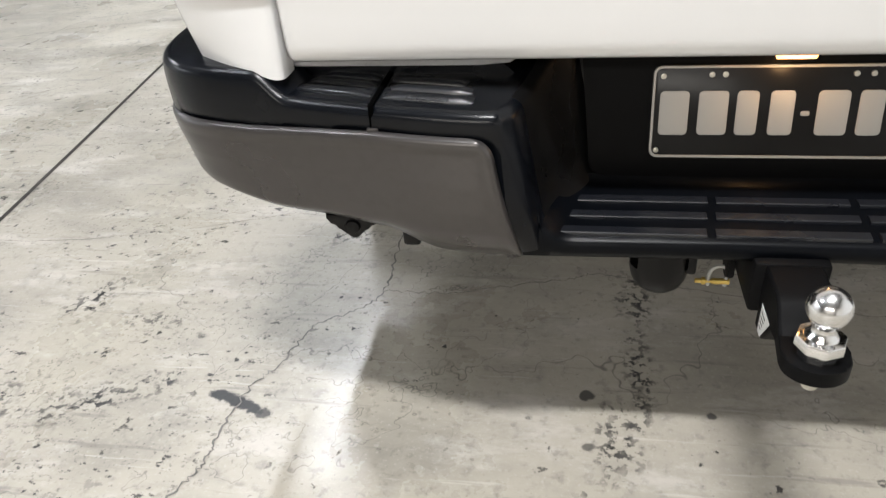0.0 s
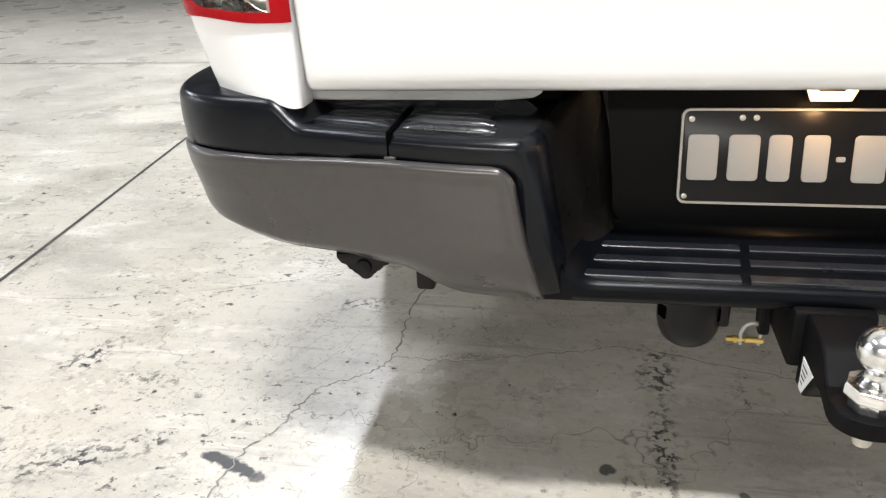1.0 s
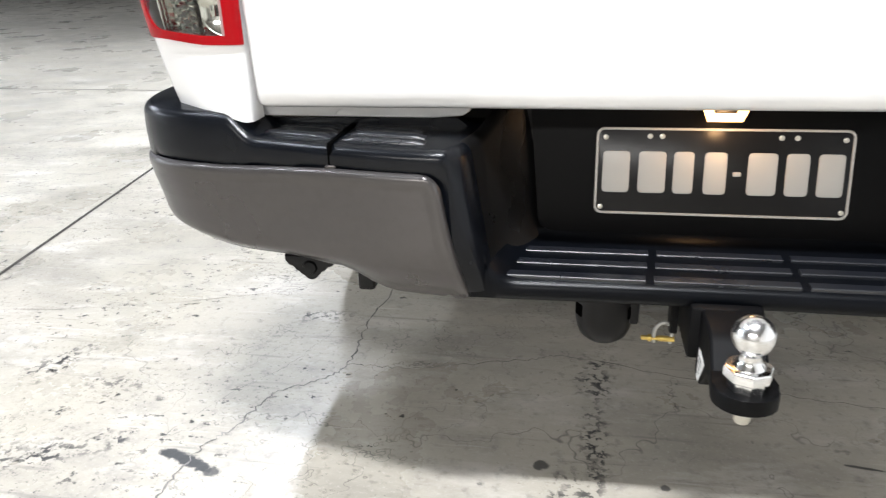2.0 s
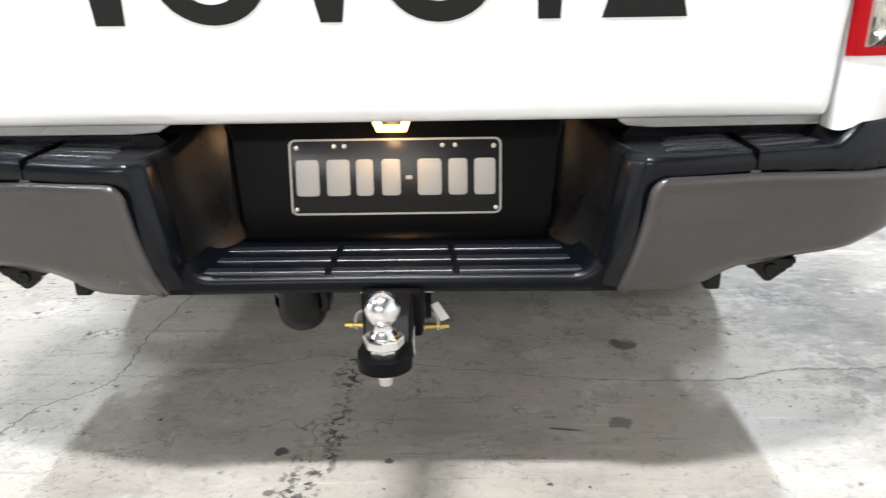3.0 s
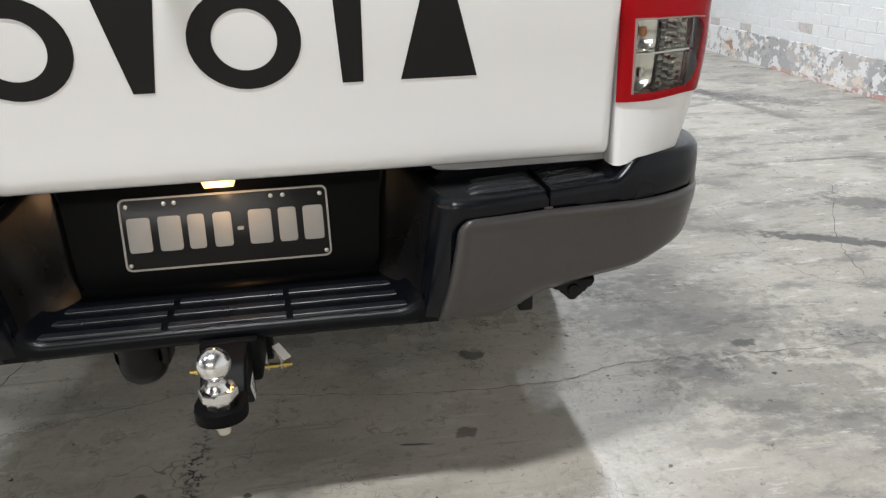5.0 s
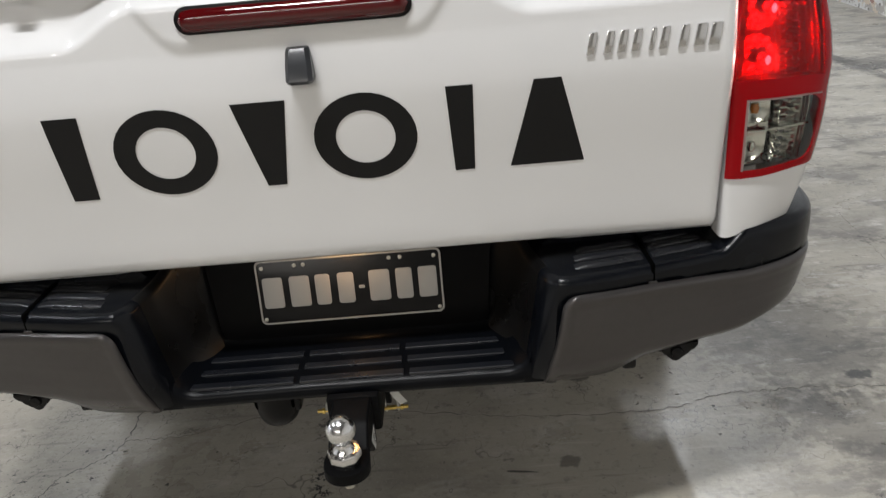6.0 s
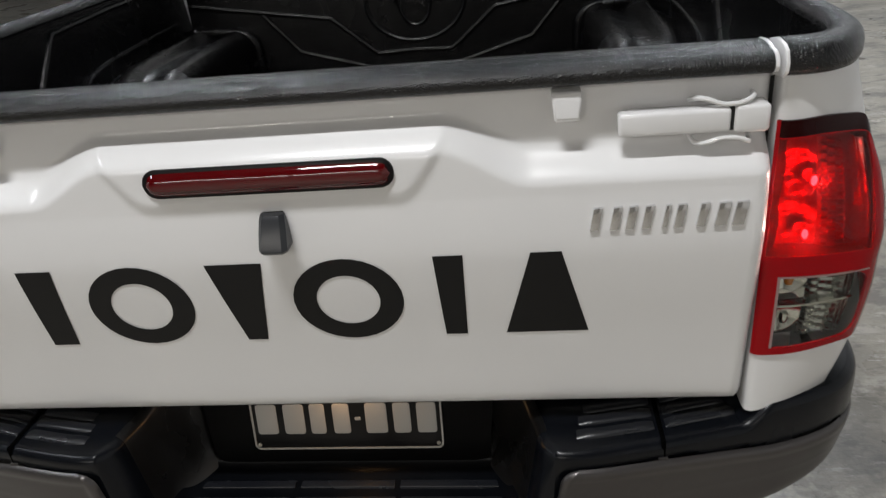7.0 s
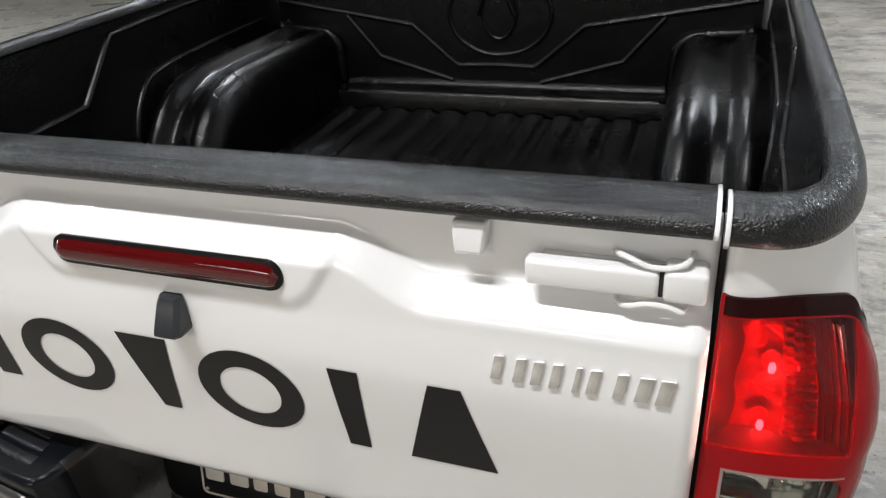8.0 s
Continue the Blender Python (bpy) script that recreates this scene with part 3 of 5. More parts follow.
def bumper_side(s):
    # black moulding: wall of the plate recess, inner corner, upper band and side
    rows = []
    for i in range(0, 141, 1):
        u = i / 140
        p, n = plan_at(u)
        zt = bumper_top(p.x) if u > 0.3 else 0.655 + 0.040 * (1 - ease(u, 0.02, 0.14))
        zb = bumper_bottom(p.x, u) + 0.022 * ease(p.x, 0.60, 0.70) if u > 0.3 else 0.44
        row = []
        for k in range(15):
            z = zb + (zt - TOP_R - zb) * k / 14
            under = band_low(p.x) - z
            band = 0.0 if (under < 0 or p.x < 0.385) else -0.007 * ease(p.x, 0.375, 0.405) - 0.020 * ease(p.x, 0.42, 0.50) * ease(under, 0.012, 0.05)
            row.append(bumper_point(s, u, z, band))
        for k in range(1, 9):
            a = math.pi / 2 * k / 8
            row.append(bumper_point(s, u, zt - TOP_R * (1 - math.sin(a)), -TOP_R * (1 - math.cos(a))))
        rows.append(row)
    bm = rows_mesh(rows)
    # the recess wall's faces take the painted sheen
    for f in list(bm.faces)[: 25 * 22]:
        f.material_index = 1
    moulding = part("step_moulding", bm, MOULDING, bumper, "grained black plastic step moulding")
    moulding.data.materials.append(RECESS_SHEEN)
    # flat top of the step
    top = []
    for i in range(0, 141):
        u = i / 140
        if BUMPER_PLAN[i].x < 0.712 or u < 0.3:
            q = bumper_point(s, u, 0.655, -TOP_R + 0.0003)
            top.append((q.x, q.y, 0.6548))
    top += [(s * 0.712, 0.15, 0.6548), (top[0][0], 0.15, 0.6548)]
    bm = bmesh.new()
    bm.faces.new([bm.verts.new(p) for p in top])
    bmesh.ops.triangulate(bm, faces=bm.faces)
    part("step_top", bm, MOULDING, bumper)
    # raised outer corner
    rows = []
    for i in range(0, 141):
        u = i / 140
        p, n = plan_at(u)
        if p.x >= 0.690 and u > 0.3:
            zt = bumper_top(p.x)
            rows.append([bumper_point(s, u, zt, -TOP_R + 0.0003), bumper_point(s, u, zt + 0.004 * ease(p.x, 0.70, 0.74), -0.030), bumper_point(s, u, zt + 0.007 * ease(p.x, 0.70, 0.74), -0.055), bumper_point(s, u, zt + 0.004 * ease(p.x, 0.70, 0.74), -0.085)])
    part("raised_corner", rows_mesh(rows), MOULDING, bumper)
    # tread bars on the step, in two groups with a gap between
    for y0, xa, xb in ((0.004, 0.425, 0.69), (0.036, 0.43, 0.675), (0.066, 0.44, 0.66)):
        for a, b in ((xa, 0.551), (0.569, xb)):
            bm = bmesh.new()
            rows = []
            n = 8
            for k in range(n + 1):
                x = a + (b - a) * k / n
                y = y0 + interp(x, [0.40, 0.46, 0.56, 0.66, 0.75], [-0.024, -0.020, 0.0, 0.026, 0.055])
                end = 0.35 if k in (0, n) else 1
                rows.append([(s * x, y + dy, 0.653 + h * end) for dy, h in ((-0.0075, 0.0), (-0.0070, 0.0028), (-0.0055, 0.0050), (-0.0030, 0.0064), (0.0, 0.0070), (0.004, 0.0070), (0.0145, 0.0050), (0.016, 0.0))])
            part("tread_bar", rows_mesh(rows, bm=bm, cap=False), TREAD, bumper)
    # near-black bar standing for the shaded split in the step moulding
    q = bumper_point(s, u_of_x(0.56), 0.64)
    part("slot_shade_bar", box(s * 0.56 - 0.0035, s * 0.56 + 0.0035, q.y - 0.0015, 0.10, 0.624, 0.6580, 0.001), GAPSHADE, bumper)
    part("clip", box(s * 0.56 - 0.008, s * 0.56 + 0.008, q.y - 0.004, q.y + 0.01, 0.6205, 0.6265, 0.002), GREY, bumper)

    # grey cover
    def cover(a, v):
        uu = 0.0
        x_in = 0.375
        # v from top to bottom, a from the recess to the side
        for _ in range(2):
            u = uu + (1 - uu) * a
            p, _n = plan_at(u)
            zb = bumper_bottom(p.x, u) - (0.011 if s < 0 else 0.002) * ease(p.x, 0.58, 0.76)
            zt = band_low(p.x)
            z = zt + (zb - zt) * v
            corner = 0.024
            dz = zt - z
            x_in = 0.372 + 0.030 * (z - 0.424) / 0.2
            if dz < corner:
                x_in += corner - math.sqrt(max(corner**2 - (corner - dz) ** 2, 0))
            low = z - zb
            if low < 0.006:
                x_in += 0.006 - math.sqrt(max(0.006**2 - (0.006 - low) ** 2, 0))
            uu = u_in_of(x_in)
        u = uu + (1 - uu) * a
        # rolled lip along the upper and inner edges
        in_edge = (p.x - x_in) if a < 0.5 else 1.0
        d = min(dz, in_edge)
        lip = 0.0036 * (1 - ease(d, 0.006, 0.024)) * (1 - ease(a, 0.45, 0.75)) - 0.006 * (1 - math.sqrt(max(1 - max(1 - d / 0.006, 0) ** 2, 0)))
        # below a soft crease the cover tucks in; towards the recess the crease opens into a bulge
        lobe = 1 - ease(p.x, 0.48, 0.60)
        cz = 0.020 + 0.026 * lobe
        tuck = (0.011 - 0.003 * lobe) * ease(cz - low, 0.0, cz) ** 1.4
        hollow = 0.0035 * math.sin(math.pi * min(max((dz - 0.016) / max(zt - zb - 0.030, 0.01), 0), 1)) ** 2 * (1 - 0.7 * lobe)
        q = bumper_point(s, u, z, 0.003 - 0.005 * ease(a, 0.5, 0.8) + lip - tuck - hollow)
        q.x *= s
        return (q.x, q.y, q.z)

    us = [0, 0.003, 0.006, 0.009, 0.013, 0.018, 0.023, 0.029, 0.036, 0.044] + [0.053 + 0.947 * i / 64 for i in range(65)]
    vs = [0, 0.008, 0.016, 0.025, 0.035, 0.05, 0.07, 0.09, 0.11] + [0.135 + 0.865 * i / 44 for i in range(45)]
    bm = shell(cover, 0, 0, 0.0035, us, vs)
    if s < 0:
        bmesh.ops.transform(bm, matrix=Matrix.Diagonal((-1, 1, 1, 1)), verts=bm.verts)
    # paler faces paint the highlight of the lip along its upper and inner edges
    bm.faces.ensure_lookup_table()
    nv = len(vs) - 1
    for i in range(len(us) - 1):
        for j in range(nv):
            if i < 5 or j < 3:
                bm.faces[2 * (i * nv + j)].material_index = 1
    end = part("end_cover", bm, GREY, bumper, "satin grey plastic corner cover with a highlight painted on its lip", sharp=70)
    end.data.materials.append(LIPGLINT)
    # retaining bolt below the corner
    at = Vector((s * 0.623, 0.035, 0.452))
    bm = prism(curve_outline([(-0.042, 0.012), (-0.036, -0.004), (-0.016, -0.010), (-0.010, -0.024), (0.0, -0.029), (0.010, -0.024), (0.016, -0.010), (0.036, -0.004), (0.042, 0.012)]), lambda a, b, d: at + Vector((a, -d, b)), 0.03, 0.004)
    part("lower_bracket", bm, SMOOTH, bumper)
    part("bracket_bolt", lathe([(0.001, -0.036), (0.010, -0.034), (0.013, -0.028), (0.013, 0.0)], at + Vector((0, 0, -0.006)), 14, axis="y"), SMOOTH, bumper)
    part("stay", box(s * 0.538 - 0.014, s * 0.538 + 0.014, 0.020, 0.060, 0.402, 0.50, 0.006), SMOOTH, bumper)


def u_in_of(x):
    """Where the outline's inner corner passes x."""
    for i in range(36, 70):
        if BUMPER_PLAN[i].x >= x:
            f = (x - BUMPER_PLAN[i - 1].x) / max(BUMPER_PLAN[i].x - BUMPER_PLAN[i - 1].x, 1e-6)
            return (i - 1 + min(max(f, 0), 1)) / 140
    return 0.5


def curve_outline(pts, n=24):
    return [(p.x, p.y) for p in curve_points([(a, b, 0) for a, b in pts], n)]


for s in (-1, 1):
    bumper_side(s)

# middle step with its tread bars
profile = [(0.13, 0.425), (0.02, 0.419), (-0.012, 0.4205), (-0.026, 0.426), (-0.0305, 0.436), (-0.029, 0.446), (-0.024, 0.4525), (-0.014, 0.4555), (0.0, 0.457), (0.05, 0.463), (0.095, 0.469), (0.108, 0.474), (0.115, 0.484)]
rows = []
for i in range(97):
    x = 0.388 * math.sin(math.pi / 2 * (i - 48) / 48)
    bow = 0.006 * (x / 0.375) ** 2
    row = []
    for y, z in profile:
        gap = interp(y, [-0.05, 0.034, 0.102, 0.14], [0.352, 0.330, 0.297, 0.27]) - abs(x)
        r = 0.052
        rise = r - math.sqrt(max(r * r - (r - max(gap, 0.004)) ** 2, 0)) if gap < r else 0.0
        row.append((x, y - bow * (y < 0.05), z + rise * ease(z, 0.424, 0.450) * (1 - ease(y, 0.075, 0.11))))
    rows.append(row)
part("middle_step", rows_mesh(rows), BLACK, bumper, "grained black plastic tread step", sharp=50)
for y, z, w in ((0.064, 0.4645, 0.288), (0.026, 0.4603, 0.299), (-0.012, 0.456, 0.312)):
    for a, b in ((-w, -0.102 - 0.12 * (0.064 - y)), (-0.090 - 0.12 * (0.064 - y), 0.090 + 0.12 * (0.064 - y)), (0.102 + 0.12 * (0.064 - y), w)):
        rows = [[(x, y + dy, z + h) for dy, h in ((-0.0060, -0.0015), (-0.0057, 0.0026), (-0.0046, 0.0038), (0.0, 0.0044), (0.0095, 0.0052), (0.0110, 0.0042), (0.0115, -0.0005))] for x in [a + (b - a) * k / 6 for k in range(7)]]
        part("tread_bar", rows_mesh(rows, cap=True), TREAD, bumper)


# back of the plate recess
def recess_y(z):
    return 0.122 + (z - 0.512) * 0.18


def recess_place(a, b, d):
    return Vector((a, recess_y(b) - d, b))


outline = [(-0.290, 0.70), (-0.287, 0.66), (-0.275, 0.53)] + [(-0.275 + 0.03 * (1 - math.cos(radians(t))), 0.505 - 0.024 * math.sin(radians(t))) for t in (15, 40, 65, 90)]
outline = outline + [(-a, b) for a, b in reversed(outline)]
part("plate_panel", prism(outline, recess_place, 0.004, 0.0015), PANEL, bumper, "smooth black plastic panel behind the number plate")
part("recess_backing", box(-0.40, 0.40, 0.152, 0.165, 0.43, 0.715, 0.002), DARK, bumper)

# -- number plate --
TILT_N = Vector((0, -1, 0.18)).normalized()
TILT_U = Vector((0, 0.18, 1)).normalized()


def plate_place(a, b, d):
    return Vector((0, 0.1275, 0.579)) + Vector((a, 0, 0)) + TILT_U * b + TILT_N * d


plate = part("number_plate", prism(rounded(-0.186, 0.186, -0.067, 0.067, 0.012), plate_place, 0.003, 0.0008), PLATE, truck, "glossy black number plate with light characters as plain bars")
ring = []
for pts, d in ((rounded(-0.186, 0.186, -0.067, 0.067, 0.012), 0.003), (rounded(-0.1855, 0.1855, -0.0665, 0.0665, 0.0115), 0.0048), (rounded(-0.1825, 0.1825, -0.0635, 0.0635, 0.0090), 0.0048), (rounded(-0.182, 0.182, -0.063, 0.063, 0.0085), 0.003)):
    ring.append([plate_place(a, b, d) for a, b in pts])
part("plate_rim", rows_mesh(ring, closed=True), PLATEWHITE, plate, "light raised rim")
for a, b in ((-0.179, -0.130), (-0.125, -0.076), (-0.073, -0.035), (-0.028, 0.013), (0.035, 0.085), (0.089, 0.130), (0.134, 0.179)):
    part("character_bar", prism(rounded(a + 0.004, b - 0.004, -0.033, 0.031, 0.006, 3), plate_place, 0.0046, 0.001), PLATEWHITE, plate)
part("character_bar", prism(rounded(0.018, 0.030, -0.005, 0.002, 0.002, 2), plate_place, 0.0046, 0.001), PLATEWHITE, plate)
for a, b in ((-0.172, 0.052), (-0.106, 0.054), (-0.088, 0.054), (0.083, 0.054), (0.105, 0.054), (0.172, 0.052), (0.176, -0.056), (-0.176, -0.056)):
    at = plate_place(a, b, 0.003)
    part("plate_screw", prism([(a + 0.0042 * math.cos(k), b + 0.0042 * math.sin(k)) for k in [i * math.pi / 5 for i in range(10)]], plate_place, 0.006, 0.001), ZINC, plate)

# plate lamp above
lamp = part("plate_lamp", prism([(-0.040, 0.692), (-0.026, 0.660), (0.020, 0.660), (0.034, 0.692)], lambda a, b, d: Vector((a, 0.150 - d, b)), 0.030, 0.003), SMOOTH, truck, "lit number plate lamp")
u_shape = [(-0.042, 0.694), (-0.028, 0.660), (0.022, 0.660), (0.036, 0.694), (0.019, 0.694), (0.013, 0.672), (-0.019, 0.672), (-0.025, 0.694)]
part("lamp_lens", prism(u_shape, lambda a, b, d: Vector((a, 0.1195 - d, b)), 0.003), PLATEGLOW, lamp, "glowing warm lens")
d = bpy.data.lights.new("plate_bulb", "POINT")
d.shadow_soft_size, d.energy, d.color = 0.012, 0.15, (1.0, 0.56, 0.24)
ob = new("plate_bulb", d)
ob.location = (-0.003, 0.098, 0.670)


# -- tailgate --
TG = 0.6855


def shoulder_z(x):
    return 1.100 + 0.052 * (1 - ease(abs(x + 0.002), 0.245, 0.372))


def tailgate_y(x, z):
    y = interp(z, [0.6955, 0.701, 0.712, 0.73, 0.78, 0.85, 0.92, 0.97, 1.0, 1.04, 1.08, 1.20], [0.028, 0.0195, 0.0150, 0.0125, 0.0085, 0.001, -0.009, -0.015, -0.0172, -0.0150, -0.0110, -0.005])
    ax = abs(x)
    # pod round the brake light
    low = 1.088 + 0.115 * ease(ax, 0.178, 0.292) ** 1.15
    y -= 0.0065 * ease(z, low - 0.018, low + 0.013)
    # recess above the shoulder
    f = shoulder_z(x)
    y += (0.032 - y) * ease(z, f - 0.008, f + 0.044)
    # rolled side edges
    y += 0.014 * ease(ax, TG - 0.012, TG + 0.004)
    return y


def build_tailgate():
    xs = [-TG, -TG + 0.004, -TG + 0.01] + [-0.665 + 1.33 * i / 220 for i in range(221)] + [TG - 0.01, TG - 0.004, TG]
    zs = [0.6955, 0.698, 0.701, 0.706, 0.712, 0.722] + [0.74 + 0.02 * i for i in range(17)] + [1.065 + 0.003 * i for i in range(52)] + [1.224]
    rows = []
    for x in xs:
        col = [(x, 0.075, 1.224), (x, 0.075, 0.72), (x, 0.06, 0.696), (x, 0.042, 0.6950)]
        col += [(x, tailgate_y(x, z), z) for z in zs]
        rows.append(col)
    return rows_mesh(rows, closed=True, cap=True)


tailgate = part("tailgate", build_tailgate(), PAINT, truck, "closed glossy white tailgate", sharp=50)


def on_gate(x, z, d):
    return Vector((x, tailgate_y(x, z) - d, z))


def gate_patch(cells, d=0.0012):
    """A thin decal that follows the tailgate's skin, from quads of (x, z) corners."""
    bm = bmesh.new()
    for quad in cells:
        n = 6
        (ax, az), (bx, bz), (cx, cz), (dx, dz) = quad
        grid = [[on_gate((ax + (bx - ax) * i / n) * (1 - j / n) + (dx + (cx - dx) * i / n) * j / n, (az + (bz - az) * i / n) * (1 - j / n) + (dz + (cz - dz) * i / n) * j / n, d) for i in range(n + 1)] for j in range(n + 1)]
        rows_mesh(grid, bm=bm)
    bmesh.ops.remove_doubles(bm, verts=bm.verts, dist=0.00005)
    return bm


def ring_cells(cx, cz, rx, rz, w, n=32):
    out = []
    for k in range(n):
        a, b = 2 * math.pi * k / n, 2 * math.pi * (k + 1) / n
        p = lambda t, f: (cx + (rx - w * f) * math.cos(t), cz + (rz - w * f * 0.82) * math.sin(t))
        out.append((p(a, 0), p(b, 0), p(b, 1), p(a, 1)))
    return out


# the maker's name across the tailgate stands as plain black shapes: upright bars, rings and wedges
Z0, Z1 = 0.849, 0.996
for cells in ([((-0.424, Z0), (-0.380, Z0), (-0.372, Z1), (-0.430, Z1))],
              ring_cells(-0.246, 0.9225, 0.085, 0.0755, 0.036),
              [((-0.090, Z0), (-0.058, Z0), (-0.035, Z1), (-0.124, Z1))],
              ring_cells(0.086, 0.9225, 0.085, 0.0755, 0.036),
              [((0.229, Z0), (0.262, Z0), (0.266, Z1), (0.222, Z1))],
              [((0.322, Z0), (0.446, Z0), (0.407, Z1), (0.363, Z1))]):
    part("decal_shape", gate_patch(cells), DECAL, tailgate, "plain black decal shape")
# the model badge as plain slanted chrome bars
for a, b in ((0.449, 0.461), (0.476, 0.488), (0.497, 0.509), (0.519, 0.531), (0.546, 0.553), (0.562, 0.574), (0.592, 0.604), (0.616, 0.632), (0.639, 0.655)):
    out = [(a - 0.003, 1.026), (b - 0.003, 1.027), (b + 0.003, 1.060), (a + 0.003, 1.059)]
    part("badge_bar", prism(out, on_gate, 0.005, 0.0012), BADGE, tailgate, "chrome badge bar")

# high brake light
cbl = part("brake_light", prism(rounded(-0.181, 0.182, 1.108, 1.150, 0.019, 6), on_gate, 0.004, 0.0015), SMOOTH, truck, "long dark red high brake light")
rows = []
for k in range(61):
    f = k / 30 - 1
    half = 0.0165 * max(1 - abs(f) ** 26, 0) ** 0.5 + 0.0005
    rows.append([on_gate(0.0005 + 0.1765 * f, 1.1285 + half * g, 0.004 + 0.0085 * (1 - abs(g) ** 2.4) * min(half / 0.0165, 1)) for g in [j / 8 - 1 for j in range(17)]])
part("brake_lens", rows_mesh(rows), material("brake_red", (0.075, 0.0010, 0.002), 0.05, spec=0.7, bump=((10, 0.002),)), cbl, "dark red lens")
# reversing camera
bm = bmesh.new()
rows = []
for z, w, y0 in ((1.077, 0.015, -0.020), (1.076, 0.0175, -0.027), (1.070, 0.019, -0.032), (1.050, 0.0205, -0.042), (1.034, 0.021, -0.050), (1.029, 0.021, -0.0515), (1.0235, 0.019, -0.046), (1.023, 0.018, -0.018)):
    rows.append([(-0.001 - w, -0.015, z), (-0.001 - w, y0 + 0.008, z), (-0.001 - w + 0.006, y0, z), (-0.001 + w - 0.006, y0, z), (-0.001 + w, y0 + 0.008, z), (-0.001 + w, -0.015, z)])
part("reversing_camera", rows_mesh(rows, bm=bm, closed=True, cap=True), CAMBODY, tailgate, "small black camera housing", bevel=0.002)


# latch handle and rubber stops in the recess
handle = part("latch_handle", box(0.485, 0.629, -0.002, 0.020, 1.152, 1.185, 0.006, 3), PAINT, truck, "white latch lever")
part("pivot_block", box(0.633, 0.678, -0.002, 0.034, 1.150, 1.188, 0.006, 3), PAINT, handle)
part("lever_neck", box(0.50, 0.675, 0.016, 0.034, 1.155, 1.182, 0.003), PAINT, handle)
# dark filler paints the shade between lever and pivot block
part("lever_shade_strip", box(0.6285, 0.6335, 0.003, 0.02, 1.1535, 1.1845, 0.001), DARK, handle)
for z, k in ((1.193, 1), (1.141, -1)):
    part("spring_wire", tube(curve_points([(0.580, 0.030, z - 0.004 * k), (0.586, 0.012, z + 0.004 * k), (0.600, 0.004, z + 0.003 * k), (0.618, 0.002, z - 0.003 * k), (0.640, 0.002, z - 0.002 * k), (0.655, 0.006, z + 0.004 * k), (0.660, 0.030, z + 0.003 * k)], 28), 0.0034, 8), PAINT, handle)
for x in (0.419, -0.43):
    rows = []
    for z, w, y0 in ((1.217, 0.020, 0.010), (1.200, 0.019, 0.006), (1.180, 0.0165, 0.004), (1.177, 0.016, 0.008)):
        rows.append([(x - w, 0.034, z), (x - w, y0, z), (x + w, y0, z), (x + w, 0.034, z)])
    part("stop_block", rows_mesh(rows, closed=True, cap=True), PAINT, tailgate, "white stop block", bevel=0.003)
handle2 = part("latch_handle", box(-0.629, -0.485, -0.002, 0.020, 1.152, 1.185, 0.006, 3), PAINT, truck, "white latch lever")
part("pivot_block", box(-0.678, -0.633, -0.002, 0.034, 1.150, 1.188, 0.006, 3), PAINT, handle2)
part("lever_neck", box(-0.675, -0.50, 0.016, 0.034, 1.155, 1.182, 0.003), PAINT, handle2)

# grained cap on the tailgate's upper edge
CAP = [(0.030, 1.2235), (0.010, 1.224), (0.002, 1.2280), (-0.001, 1.2345), (0.001, 1.2420), (0.007, 1.2480), (0.016, 1.2515), (0.026, 1.2515), (0.034, 1.2540), (0.055, 1.256), (0.078, 1.2535), (0.088, 1.246), (0.091, 1.234), (0.091, 1.215), (0.078, 1.2145)]
rows = [[(x, y, z) for y, z in CAP] for x in [-0.676 + 1.352 * i / 30 for i in range(31)]]
part("rail_cap", rows_mesh(rows, closed=True, cap=True), RAILCAP, tailgate, "grained black plastic rail cap", sharp=60)
for x in (-0.6815, 0.6765):
    rows = [[(xx, 0.035 + (y - 0.035) * 1.03, 1.22 + (z - 1.22) * 1.03) for y, z in CAP] for xx in (x, x + 0.0050)]
    part("edge_strip", rows_mesh(rows, closed=True, cap=True), PAINT, tailgate, bevel=0.0012)


# -- tub: rear corners, sides, lamps --
TUB_PLAN = curve_points([(0.6925, 0.060, 0), (0.6925, 0.030, 0), (0.696, 0.018, 0), (0.712, 0.0135, 0), (0.76, 0.0130, 0), (0.812, 0.0190, 0), (0.850, 0.034, 0), (0.872, 0.062, 0), (0.881, 0.105, 0), (0.8845, 0.19, 0), (0.886, 0.6, 0), (0.888, 1.72, 0)], 120)
# how far round the corner the lamp reaches
LAMP_A = next(i for i in range(121) if TUB_PLAN[i].x > 0.6945)
LAMP_B = next(i for i in range(121) if TUB_PLAN[i].y > 0.115)


def lean(z):
    """How far the side draws in at a height."""
    d = z - 0.92
    return 0.55 * max(0.95 - z, 0) ** 2 + 0.155 * (d + math.sqrt(d * d + 0.0009)) / 2 + 0.11 * max(z - 1.02, 0)


def tub_point(s, i, z, extra=0.0):
    p = TUB_PLAN[i]
    t = TUB_PLAN[min(i + 1, 120)] - TUB_PLAN[max(i - 1, 0)]
    n = Vector((t.y, -t.x, 0)).normalized()
    k = ease(p.x, 0.70, 0.85)
    # a slower normal for the lean, so that the corner does not fold
    far = TUB_PLAN[min(i + 8, 120)] - TUB_PLAN[max(i - 8, 0)]
    slow = Vector((far.y, -far.x, 0)).normalized()
    q = p - slow * lean(z) * k + n * max(extra, -0.012)
    if extra < -0.012:
        inner = Vector((0.772, 0.135, 0)) - q
        q = q + inner.normalized() * min(-extra - 0.012, 0.75 * inner.length)
    return Vector((s * q.x, q.y, z))


